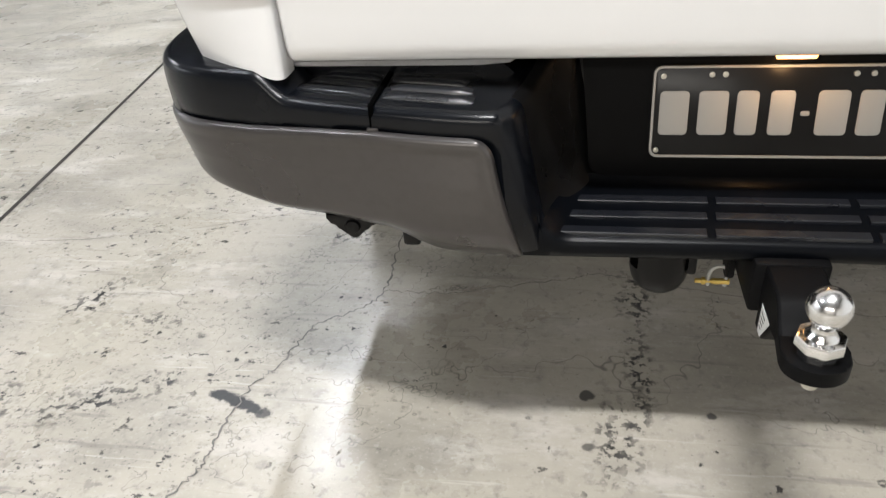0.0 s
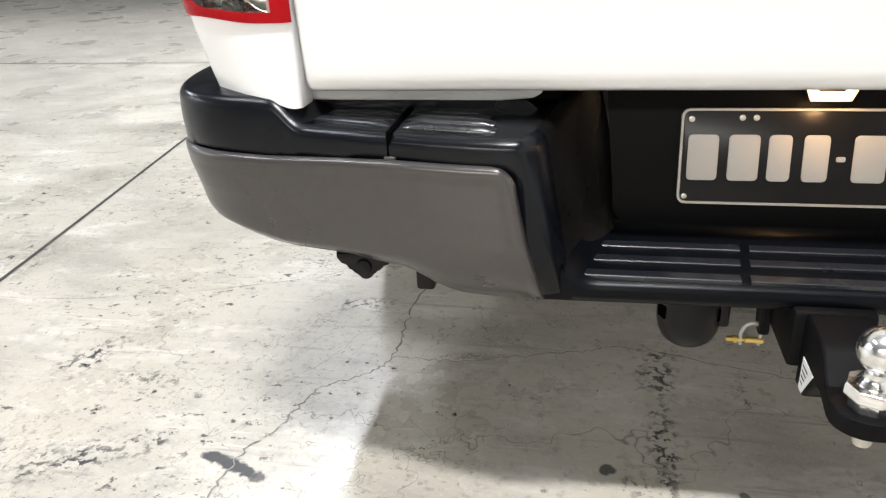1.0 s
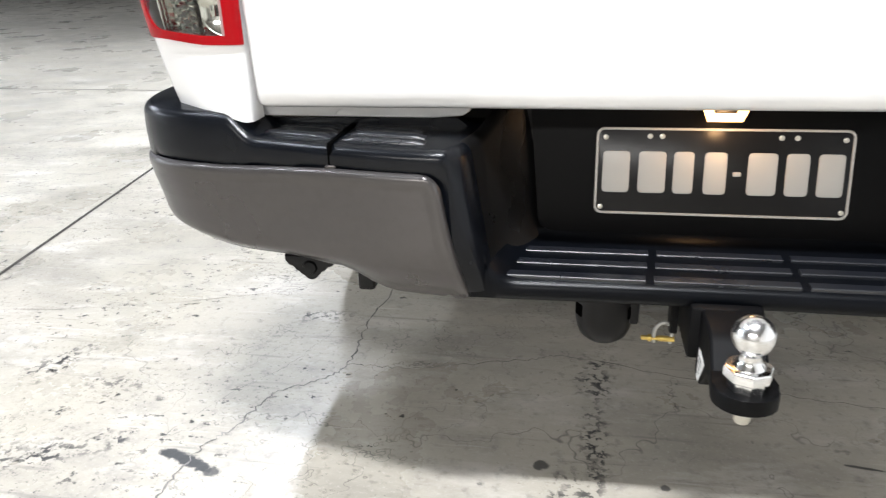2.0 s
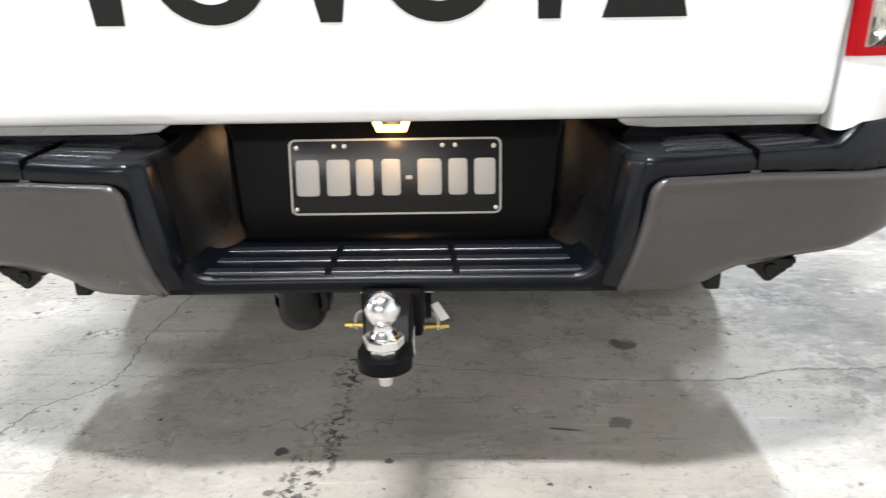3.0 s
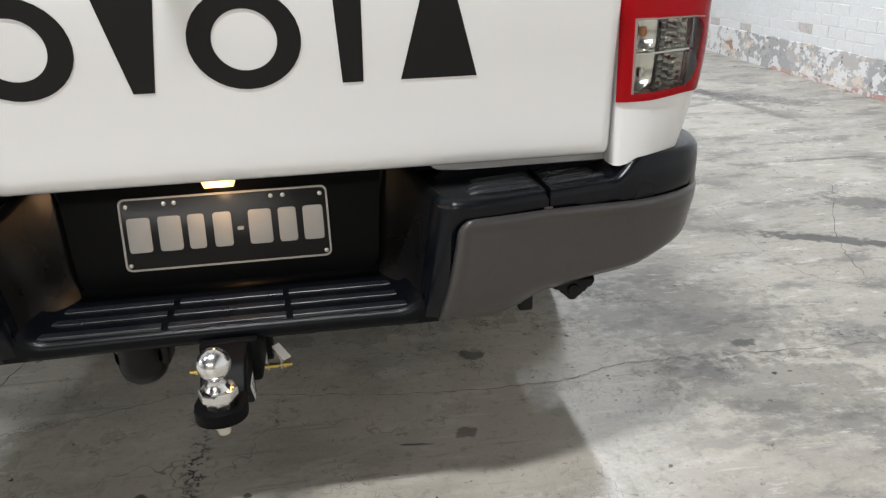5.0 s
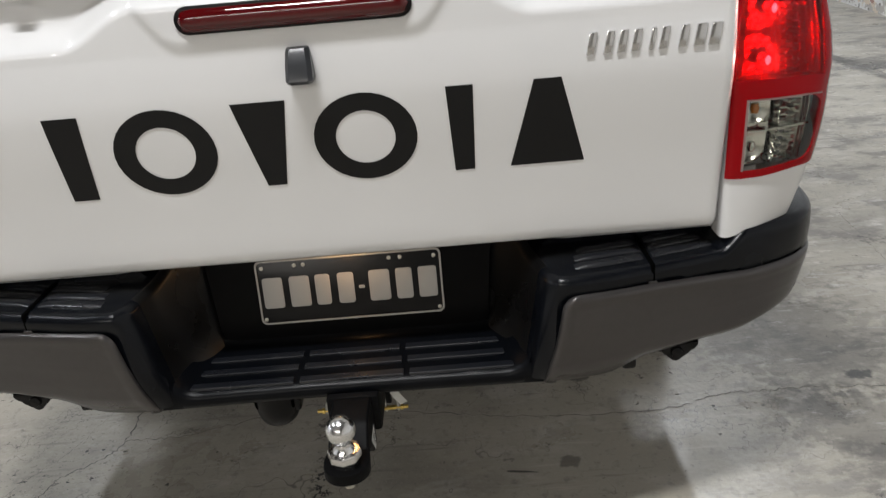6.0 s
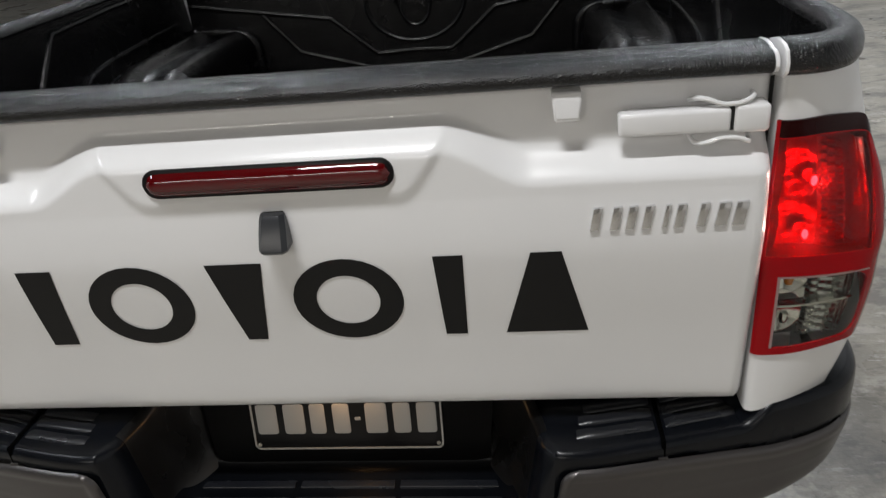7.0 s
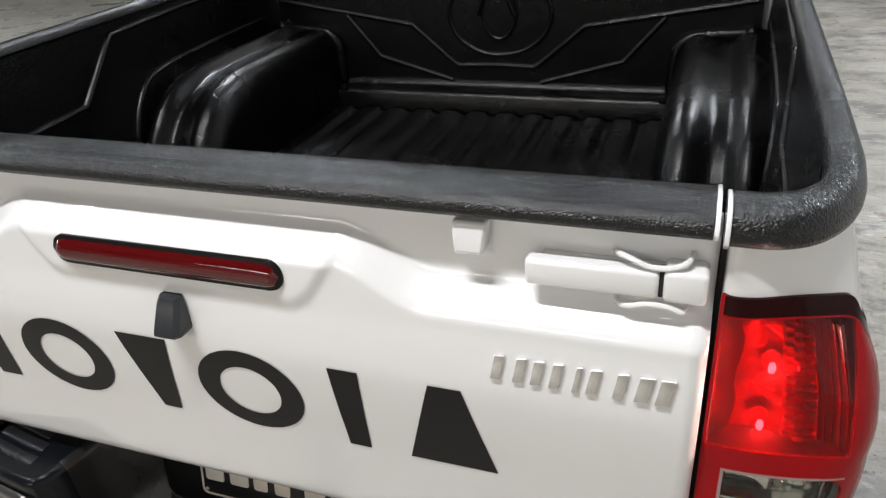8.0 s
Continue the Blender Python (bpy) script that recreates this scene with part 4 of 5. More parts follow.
def lamp_low(i):
    return 0.787 + 0.008 * ease(TUB_PLAN[i].x, 0.74, 0.84) + 0.070 * ease(TUB_PLAN[i].y, 0.030, 0.125) ** 1.3


def lamp_high(i):
    return 1.159 - 0.012 * ease(TUB_PLAN[i].x, 0.74, 0.84) - 0.048 * ease(TUB_PLAN[i].y, 0.018, 0.09)


def tub_low(i):
    p = TUB_PLAN[i]
    return 0.674 + 0.010 * ease(p.x, 0.70, 0.745) + 0.002 * ease(p.x, 0.75, 0.85) - 0.20 * ease(p.y, 0.30, 0.45)


def bmesh_tub(s):
    bm = bmesh.new()
    for lo, hi, n in ((tub_low, lamp_low, 8), (lamp_high, lambda i: 1.232, 8)):
        rows = [[tub_point(s, i, lo(i) + (hi(i) - lo(i)) * k / n) for k in range(n + 1)] for i in range(121)]
        rows_mesh(rows, bm=bm)
    for a, b in ((0, LAMP_A), (LAMP_B, 120)):
        rows = [[tub_point(s, i, lamp_low(i) + (lamp_high(i) - lamp_low(i)) * k / 12) for k in range(13)] for i in range(a, b + 1)]
        rows_mesh(rows, bm=bm)
    # inner return of the side, so that it has thickness
    rows = [[Vector((s * x, y, z)) for z in (0.70, 1.205)] for x, y in ((0.6925, 0.06), (0.6925, 0.10), (0.78, 0.10), (0.785, 0.18), (0.803, 0.30), (0.806, 1.72))]
    rows_mesh(rows, bm=bm)
    bmesh.ops.remove_doubles(bm, verts=bm.verts, dist=0.0002)
    return bm


def corner_rail(s):
    """Grained cap along the side rail, turning in at the rear corner."""
    path = curve_points([(0.6915, 0.036, 0), (0.725, 0.037, 0), (0.758, 0.047, 0), (0.784, 0.070, 0), (0.801, 0.105, 0), (0.810, 0.16, 0), (0.814, 0.25, 0), (0.817, 0.6, 0), (0.820, 1.66, 0)], 72)
    prof = [(-0.022, 1.218), (-0.032, 1.222), (-0.037, 1.230), (-0.037, 1.241), (-0.032, 1.251), (-0.024, 1.257), (-0.010, 1.2605), (0.012, 1.2605), (0.026, 1.257), (0.033, 1.249), (0.034, 1.240), (0.026, 1.236)]
    rows = []
    for i, p in enumerate(path):
        t = path[min(i + 1, 72)] - path[max(i - 1, 0)]
        inward = Vector((-t.y, t.x, 0)).normalized()
        slim = 1 - 0.25 * ease(p.y, 0.04, 0.15)
        trim = 1 - 0.50 * ease(p.x, 0.730, 0.800)
        rows.append([(s * (p + inward * o * (slim if o > 0 else trim)).x, (p + inward * o * (slim if o > 0 else trim)).y, z) for o, z in prof])
    return rows_mesh(rows, closed=True, cap=True)


def reflector(s, v0, v1, back=0.0, x0=0.706, x1=0.858, facets=0.0, cells=()):
    """Bowl behind the covers, open to the rear: a round dish for each bulb in cells, a column of small steps beside them."""
    n, m = 76, 80
    rows = []
    for k in range(n + 1):
        x = x0 + (x1 - x0) * k / n
        j = next(t for t in range(121) if TUB_PLAN[t].x >= min(x, 0.85))
        lo, hi = lamp_low(j), lamp_high(j)
        row = []
        for t in range(m + 1):
            z = lo + (hi - lo) * (v0 + (v1 - v0) * t / m)
            y = 0.062 + 0.10 * max(x - 0.80, 0) + back
            if facets:
                col = ease(x, 0.782, 0.785) - ease(x, 0.822, 0.825)
                step = math.floor((x - 0.782) / 0.013)
                saw = ((z / 0.0125 + 0.37 * step) % 1.0)
                y -= facets * col * (1.0 + 1.3 * saw + 0.5 * math.sin(9.0 * step))
                fan = ((x - 0.825) / 0.0085) % 1.0
                y -= facets * 1.5 * ease(x, 0.824, 0.827) * fan
                y -= 0.020 * (1 - ease(x, x0, x0 + 0.010)) + 0.007 * ease(x, x1 - 0.036, x1) ** 2
            for bx, bz in cells:
                r = math.hypot(x - bx, z - bz)
                y += 0.010 * max(1 - (r / 0.038) ** 2, 0)
            row.append((s * (x - (lean(z) + 0.004) * k / n), y, z))
        rows.append(row)
    return rows_mesh(rows)


def lamp_u(x):
    """Share of the way round the lamp at which its skin reaches x."""
    return (next(t for t in range(121) if TUB_PLAN[t].x >= x) - LAMP_A) / (LAMP_B - LAMP_A)


def tail_lamp(s):
    top = part("tail_lamp", reflector(s, 0.0, 1.0, 0.014, 0.696, 0.862), HOUSING, truck, "lit tail lamp with red upper lens and clear lower lens", sharp=50)
    ua, ub, uc = lamp_u(0.6975), lamp_u(0.7145), lamp_u(0.846)
    ud = lamp_u(0.846)
    # reflectors inside
    part("upper_reflector", reflector(s, 0.435, 0.935, -0.010, 0.697, 0.862, 0.005, ((0.749, 1.066), (0.747, 0.984))), REDREFLECT, top, "faceted red reflector", sharp=25)
    part("reflector_shelf", lamp_shell(s, -0.045, -0.001, 0.440, 0.452, 0.0, ud), REDBAND, top, "red reflector floor")
    part("lower_reflector", reflector(s, 0.01, 0.40, 0.0, 0.708, 0.848, 0.006, ((0.745, 0.900), (0.745, 0.832))), REFLECT, top, "faceted silver reflector", sharp=25)
    part("reflector_bar", lamp_shell(s, -0.030, -0.010, 0.205, 0.214, 0.04, lamp_u(0.845)), REFLECT, top)
    for z, u, m in ((1.066, 0.753, BULB), (0.984, 0.751, BULB)):
        part("tail_bulb", lathe([(0.0004, -0.0075), (0.0032, -0.0050), (0.0042, 0), (0.0032, 0.0050), (0.0004, 0.0075)], Vector((s * u, 0.026, z)), 12), m, top, "glowing bulb")
        part("bulb_cup", lathe([(0.0095, -0.004), (0.0098, -0.003), (0.0085, 0.0), (0.0062, 0.003), (0.003, 0.004)], Vector((s * u, 0.050, z)), 20, axis="y"), REDCUP, top)
    for z in (0.900, 0.832):
        part("signal_bulb", lathe([(0.0006, -0.010), (0.006, -0.008), (0.0075, 0), (0.006, 0.008)], Vector((s * 0.745, 0.046, z)), 12), AMBER if z > 0.87 else REFLECT, top)
    # covers
    part("red_cover", lamp_shell(s, 0.001, 0.004, 0.455, 0.933, ua, ud), REDLENS, top, "clear red lens").visible_shadow = False
    part("clear_cover", lamp_shell(s, 0.001, 0.004, 0.035, 0.362, ub, uc), CLEARLENS, top, "clear lens").visible_shadow = False
    # red body below, beside and between the lenses
    for v0, v1, u0, u1 in ((0.0, 0.035, ua, 1.0), (0.035, 0.370, ua, ub), (0.035, 0.370, uc, 1.0), (0.370, 0.455, ua, 1.0), (0.455, 0.933, ud, 1.0)):
        part("red_rim", lamp_shell(s, 0.0005, 0.0044, v0, v1, u0, u1), REDBODY, top, "red plastic rim")
    # top strip of the red lens, its dimness painted as opaque dark red
    part("dim_lens_band", lamp_shell(s, 0.0005, 0.0044, 0.938, 1.0, ua, 1.0), DIMRED, top, "top of the red lens, its dimness painted dark red")
    part("red_rim", lamp_shell(s, 0.0005, 0.0048, 0.933, 0.938, ua, 1.0), REDBODY, top, "red plastic rim")
    # the clear lens has rounded outer corners
    w = 0.11

    def bend(u):
        return 1 - math.sqrt(max(1 - min((u - uc + w) / w, 1) ** 2, 0))

    part("red_rim", lamp_shell(s, 0.0008, 0.0046, lambda u: 0.034, lambda u: 0.036 + 0.085 * bend(u), uc - w, uc), REDBODY, top, "red plastic rim")
    part("red_rim", lamp_shell(s, 0.0008, 0.0046, lambda u: 0.361 - 0.060 * bend(u), lambda u: 0.369, uc - w, uc), REDBODY, top, "red plastic rim")
    part("lens_line", lamp_shell(s, 0.001, 0.0052, 0.362, 0.368, ub, uc), SEAM, top, "pale seam of the clear lens")
    part("lens_line", lamp_shell(s, 0.001, 0.0052, 0.035, 0.362, ub, lamp_u(0.7162)), SEAM, top, "pale seam of the clear lens")
    # added blockers: stop bulb light leaking above and beside the lamp
    part("lid_light_block", lamp_shell(s, -0.055, -0.002, 0.980, 0.997, 0.0, 0.98), HOUSING, top)
    part("side_light_block", lamp_shell(s, -0.055, 0.003, 0.0, 1.0, 0.0, ua * 0.7), HOUSING, top)
    part("edge_strip", lamp_shell(s, 0.0, 0.004, 0.0, 1.0, 0.0, ua), REDBODY, top, "red edge strip")


def lamp_shell(s, o0, o1, v0, v1, u0=0.0, u1=1.0):
    """A layer of the lamp between two offsets from the tub's skin; v0 and v1 may follow the way round it."""
    n, m = 26, 12
    rows = []
    ids = [LAMP_A + (LAMP_B - LAMP_A) * (u0 + (u1 - u0) * k / n) for k in range(n + 1)]

    def at(f, v, o):
        i = int(min(f, 119))
        a, b = (tub_point(s, j, lamp_low(j) + (lamp_high(j) - lamp_low(j)) * v, o) for j in (i, i + 1))
        return a.lerp(b, f - i)

    for f in ids:
        # the outer layer ends flush with the tub's side
        w = (f - LAMP_A) / (LAMP_B - LAMP_A)
        flush = 1 - ease(w, 0.88, 1.0)
        swell = 0.007 * ease(w, 0.45, 0.75) * flush if o1 > 0 else 0.0
        front, back = [], []
        va, vb = (v0(w), v1(w)) if callable(v0) else (v0, v1)
        for k in range(m + 1):
            v = va + (vb - va) * k / m
            # the red half swells outwards over the clear half
            out = swell * ease(v, 0.36, 0.55) * (1 - ease(v, 0.80, 1.0))
            front.append(at(f, v, max(o1, 0.0) * flush + min(o1, 0.0) + out))
            back.insert(0, at(f, v, o0 - 0.003 * (1 - flush) + out))
        rows.append(front + back)
    return rows_mesh(rows, closed=True, cap=True)


for s in (-1, 1):
    side = part("tub_side", bmesh_tub(s), PAINT, truck, "glossy white tub side and rear corner", sharp=50)
    part("rail_cap", corner_rail(s), RAILCAP, side, "grained black plastic rail cap", sharp=60)
    rows = [[(xx, 0.030 + (y - 0.030) * 1.03, z) for y, z in ((0.072, 1.20), (0.074, 1.243), (0.066, 1.2555), (0.040, 1.2620), (0.014, 1.2600), (0.000, 1.254), (-0.0075, 1.240), (-0.006, 1.228), (0.003, 1.2195), (0.03, 1.216))] for xx in (s * 0.6862, s * 0.6912)]
    part("edge_strip", rows_mesh(rows, closed=True, cap=True), PAINT, side, bevel=0.0012)
    # dark filler paints the shade between tailgate and rear corner
    part("gap_shade_strip", box(min(s * 0.6868, s * 0.6922), max(s * 0.6868, s * 0.6922), 0.048, 0.075, 0.72, 1.21), DARK, side)
    tail_lamp(s)
    # white sill under the tailgate and the black stay beside it
    part("bed_sill", prism([(0.700, 0.715), (0.700, 0.6715), (0.43, 0.6705), (0.386, 0.674), (0.374, 0.681), (0.372, 0.715)], lambda a, b, d: Vector((s * a, 0.074 + d, b)), 0.045), PAINT, side, bevel=0.003)
    part("sill_fold", prism([(0.556, 0.707), (0.545, 0.707), (0.585, 0.674), (0.592, 0.674)], lambda a, b, d: Vector((s * a, 0.0745 - d, b)), 0.0025, 0.001), PAINT, side)
    part("step_flange", prism([(0.715, 0.650), (0.715, 0.664), (0.60, 0.6665), (0.44, 0.667), (0.395, 0.667), (0.375, 0.650)], lambda a, b, d: Vector((s * a, 0.090 + d, b)), 0.03, 0.003), MOULDING, bumper, "black flange behind the step")


# -- bed liner --
FLOOR_Z = 0.790


def build_liner():
    # ribbed floor
    rows = []
    for k in range(0, 141):
        x = -0.77 + 1.54 * k / 140
        ph = (x / 0.094) % 1.0
        z = FLOOR_Z + 0.012 * (ease(ph, 0.12, 0.22) - ease(ph, 0.78, 0.88))
        rows.append([(x, y, z) for y in (0.083, 0.5, 1.0, 1.53)])
    return rows_mesh(rows)


liner = part("bed_liner", build_liner(), LINER, truck, "black textured plastic bed liner with ribbed floor", sharp=50)
part("tailgate_liner", box(-0.685, 0.685, 0.0765, 0.082, FLOOR_Z, 1.2135, 0.002), LINER, liner)
# bulkhead with its foot
rows = []
for k in range(41):
    x = -0.775 + 1.55 * k / 40
    rows.append([(x, 1.543, FLOOR_Z), (x, 1.545, 0.845), (x, 1.553, 0.857), (x, 1.575, 0.861), (x, 1.592, 0.866), (x, 1.600, 0.88), (x, 1.6007, 0.890), (x, 1.6243, 1.225), (x, 1.625, 1.235), (x, 1.635, 1.243), (x, 1.68, 1.243)])
part("bulkhead", rows_mesh(rows), LINER, liner, sharp=50)


def bulk(x, z):
    return (x, 1.603 + (z - 0.88) * 0.0704 - 0.001, z)


for s in (-1, 1):
    for pts in ([(0.0, 0.938), (0.126, 0.934), (0.155, 0.955), (0.280, 1.060), (0.76, 1.134)], [(0.147, 0.886), (0.40, 0.957), (0.515, 1.088)], [(0.06, 1.09), (0.03, 1.165)]):
        fine = []
        for a, b in zip(pts, pts[1:]):
            fine += [bulk(s * (a[0] + (b[0] - a[0]) * k / 6), a[1] + (b[1] - a[1]) * k / 6) for k in range(6)]
        fine.append(bulk(s * pts[-1][0], pts[-1][1]))
        part("moulded_rib", tube(fine, 0.0105, 8), LINER, liner)
# plain embossed ring with an upright mark
part("embossed_ring", tube([bulk(0.012 + 0.165 * math.cos(t), 1.094 + 0.125 * math.sin(t)) for t in [2 * math.pi * k / 48 for k in range(49)]], 0.009, 8), LINER, liner, "plain embossed ring")
part("embossed_ring", tube([bulk(0.012 + 0.055 * math.cos(t), 1.104 + 0.085 * math.sin(t)) for t in [2 * math.pi * k / 36 for k in range(37)]], 0.007, 8), LINER, liner, "plain embossed ring")


ARCH = [(0.800 - 0.005 * k, 1.044 - 0.0004 * k) for k in range(43)] + [(0.582, 1.023), (0.575, 1.016), (0.568, 1.006), (0.562, 0.992), (0.557, 0.972), (0.552, 0.93), (0.545, FLOOR_Z - 0.01)]


def arch_shape(s):
    """Wheel arch box: a raised band along each side of its top, running down its rear end."""
    rows = []
    rise = [(0.815 + 0.30 * (1 - math.cos(radians(a))), math.sin(radians(a))) for a in range(0, 91, 6)]
    for y, f in rise + [(1.2, 1.0), (1.3, 0.995), (1.45, 0.985), (1.56, 0.975), (1.60, 0.99), (1.615, 1.04)]:
        row = []
        for x, z in ARCH:
            band = sum((0.5 + 0.5 * math.cos(math.pi * min(abs(x - c) / h, 1))) ** 0.8 for c, h in ((0.746, 0.046), (0.612, 0.066)))
            row.append((s * x, y - 0.030 * band * (1 - ease(y, 0.95, 1.15)), FLOOR_Z - 0.01 + (z + 0.022 * band - FLOOR_Z + 0.01) * f))
        rows.append(row)
    return rows_mesh(rows)


def side_x(z):
    """Inner face of the bed's side at a height."""
    return 0.772 + 0.032 * (z - FLOOR_Z) / 0.455


for s in (-1, 1):
    part("wheel_arch", arch_shape(s), LINER, liner, sharp=70)
    # rounded seam where the arch meets the bulkhead
    part("arch_seam", tube(curve_points([(s * 0.547, 1.592, 0.875), (s * 0.549, 1.596, 0.95), (s * 0.556, 1.600, 1.0), (s * 0.585, 1.602, 1.03), (s * 0.64, 1.603, 1.040), (s * 0.765, 1.603, 1.048)], 30), 0.019, 10), LINER, liner)
    part("corner_knob", lathe([(0.018, -0.010), (0.017, 0.004), (0.010, 0.012), (0.001, 0.014)], (s * 0.752, 1.588, 1.056), 12), LINER, liner)
    # side wall with stepped pressing
    rows = []
    for y in [0.07 + 1.58 * k / 40 for k in range(41)]:
        rows.append([(s * (side_x(z) - 0.032 * (1 - ease(y, 0.07, 0.24))), y, z) for z in (FLOOR_Z - 0.005, 0.95, 1.10, 1.20, 1.245)])
    part("side_wall", rows_mesh(rows), LINER, liner, sharp=30)
    rib = []
    pts = [(0.40, 1.055), (0.517, 1.059), (0.691, 1.065), (0.84, 1.205), (1.13, 1.215), (1.55, 1.215)]
    for a, b in zip(pts, pts[1:]):
        rib += [(s * side_x(a[1] + (b[1] - a[1]) * k / 6), a[0] + (b[0] - a[0]) * k / 6, a[1] + (b[1] - a[1]) * k / 6) for k in range(6)]
    part("moulded_rib", tube(rib, 0.0085, 8), LINER, liner)
    rib = curve_points([(s * side_x(z), y, z) for y, z in ((0.80, 0.85), (0.835, 0.96), (0.90, 1.045), (0.99, 1.078), (1.2, 1.088), (1.55, 1.090))], 30)
    part("moulded_rib", tube(rib, 0.0075, 8), LINER, liner)
    # rear post beside the tailgate opening
    part("rear_post", box(min(s * 0.70, s * 0.775), max(s * 0.70, s * 0.775), 0.104, 0.13, FLOOR_Z, 1.205, 0.010, 3), LINER, liner)
    part("drain_knob", lathe([(0.016, 0), (0.014, 0.012), (0.006, 0.016)], (s * 0.53, 1.553, 0.857), 12), LINER, liner)

# -- tow hitch --
hitch = part("tow_hitch", box(-0.034, 0.034, -0.055, 0.30, 0.386, 0.424, 0.006), STEEL, truck, "black tow hitch with chrome tow ball")
part("receiver_collar", box(-0.050, 0.050, -0.046, 0.14, 0.352, 0.434, 0.007), STEEL, hitch)
# solid drawbar
bm = prism([(-0.045, 0.434), (-0.112, 0.434), (-0.128, 0.426), (-0.140, 0.412), (-0.160, 0.400), (-0.160, 0.384), (-0.120, 0.376), (-0.080, 0.332), (-0.045, 0.332)], lambda a, b, d: Vector((-0.036 + d, a, b)), 0.072)
part("drawbar", bm, STEEL, hitch, "black drawbar", bevel=0.004)
tongue = [(-0.031, -0.10), (0.031, -0.10), (0.040, -0.182)] + [(0.040 * math.cos(radians(a)), -0.188 - 0.036 * math.sin(radians(a))) for a in range(10, 180, 10)] + [(-0.040, -0.182)]
part("tongue", prism(tongue, lambda a, b, d: Vector((a, b, 0.381 + d)), 0.021, 0.004), STEEL, hitch, "black steel ball mount")
ball = part("tow_ball", lathe([(0.020, 0.431), (0.0185, 0.434), (0.0150, 0.438), (0.0132, 0.443), (0.0132, 0.450)] + [(0.0258 * math.sin(radians(a)), 0.4725 - 0.0258 * math.cos(radians(a))) for a in range(32, 166, 8)] + [(0.007, 0.4979), (0.001, 0.4980)], (0, -0.188, 0), 36), CHROME, hitch, "scuffed chrome tow ball", sharp=40)
part("ball_flange", lathe([(0.0270, 0.4155), (0.0295, 0.4175), (0.0295, 0.4285), (0.0280, 0.4310), (0.016, 0.4325)], (0, -0.188, 0), 8), CHROME, hitch, "chrome flange with flats", sharp=30)
part("ball_collar", lathe([(0.0235, 0.400), (0.0235, 0.4160)], (0, -0.188, 0), 8), CHROME, hitch, "chrome collar with flats", sharp=30)
part("ball_nut", lathe([(0.0185, 0.381), (0.0185, 0.368), (0.0170, 0.366)], (0, -0.188, 0), 6), ZINC, hitch)
part("ball_shank", lathe([(0.0110, 0.367), (0.0105, 0.354), (0.0092, 0.351)], (0, -0.188, 0), 18), ZINC, hitch)
for s in (-1, 1):
    part("rating_label", prism([(-0.112, 0.383), (-0.066, 0.383), (-0.066, 0.337), (-0.080, 0.337)], lambda a, b, d: Vector((s * (0.0362 + d), a, b)), 0.0006), LABEL, hitch, "white printed rating label")
    for k in range(4):
        part("label_line", box(min(s * 0.0368, s * 0.0372), max(s * 0.0368, s * 0.0372), -0.092 + 0.004 * k, -0.070, 0.3725 - 0.008 * k, 0.3745 - 0.008 * k), INK, hitch)
    # chain lug with its bolt
    lug = part("chain_lug", prism(rounded(-0.026, 0.020, 0.328, 0.435, 0.018), lambda a, b, d: Vector((s * (0.0485 + d), a + 0.085, b)), 0.010, 0.002), STEEL, hitch)
    part("lug_bolt", lathe([(0.010, -0.012), (0.010, 0.012)], (s * 0.0535, 0.062, 0.395), 6, axis="x"), ZINC, hitch)


def shackle(s, x, z):
    """A bow shackle hanging from its lug, with a long pin across."""
    ob = holder("safety_shackle", (s * x, 0.082, z), "grey bow shackle with yellow zinc pin on the hitch lug", "shackle")
    tagged(ob, "grey bow shackle with yellow zinc pin on the hitch lug", "shackle", "shackles on the tow hitch")
    c = Vector((0, 0, 0))
    part("bow", tube(curve_points([c + Vector((s * 0.010, 0, -0.008)), c + Vector((s * 0.0105, 0.0, 0.010)), c + Vector((s * 0.006, 0.001, 0.022)), c + Vector((s * -0.003, 0.001, 0.028)), c + Vector((s * -0.012, 0.001, 0.026)), c + Vector((s * -0.017, 0.001, 0.016)), c + Vector((s * -0.015, 0, -0.008))], 24), 0.0031, 8), GREYZINC, ob)
    part("pin", lathe([(0.0034, -0.022), (0.0050, -0.021), (0.0050, 0.004), (0.0034, 0.005), (0.0036, 0.014), (0.0062, 0.015), (0.0062, 0.020), (0.0040, 0.021), (0.0040, 0.030), (0.0020, 0.031)] if s > 0 else [(0.0020, -0.031), (0.0040, -0.030), (0.0040, -0.021), (0.0062, -0.020), (0.0062, -0.015), (0.0036, -0.014), (0.0034, -0.005), (0.0050, -0.004), (0.0050, 0.021), (0.0034, 0.022)], c, 12, axis="x"), YELLOW, ob, "yellow zinc pin")
    return ob


shackle(-1, 0.070, 0.313)
shackle(1, 0.060, 0.309)
# pale tag tied to the lug
bm = prism([(-0.009, 0.0), (0.009, 0.0), (0.009, -0.040), (-0.009, -0.040)], lambda a, b, d: Vector((0.064 + 0.82 * a - 0.50 * b, 0.066 - d - 0.1 * b, 0.362 + 0.86 * b + 0.4 * a)), 0.0012, 0.0003)
tagged(link("paper_tag", bm, LABEL), "pale paper tag hanging from the tow hitch lug", "tag")

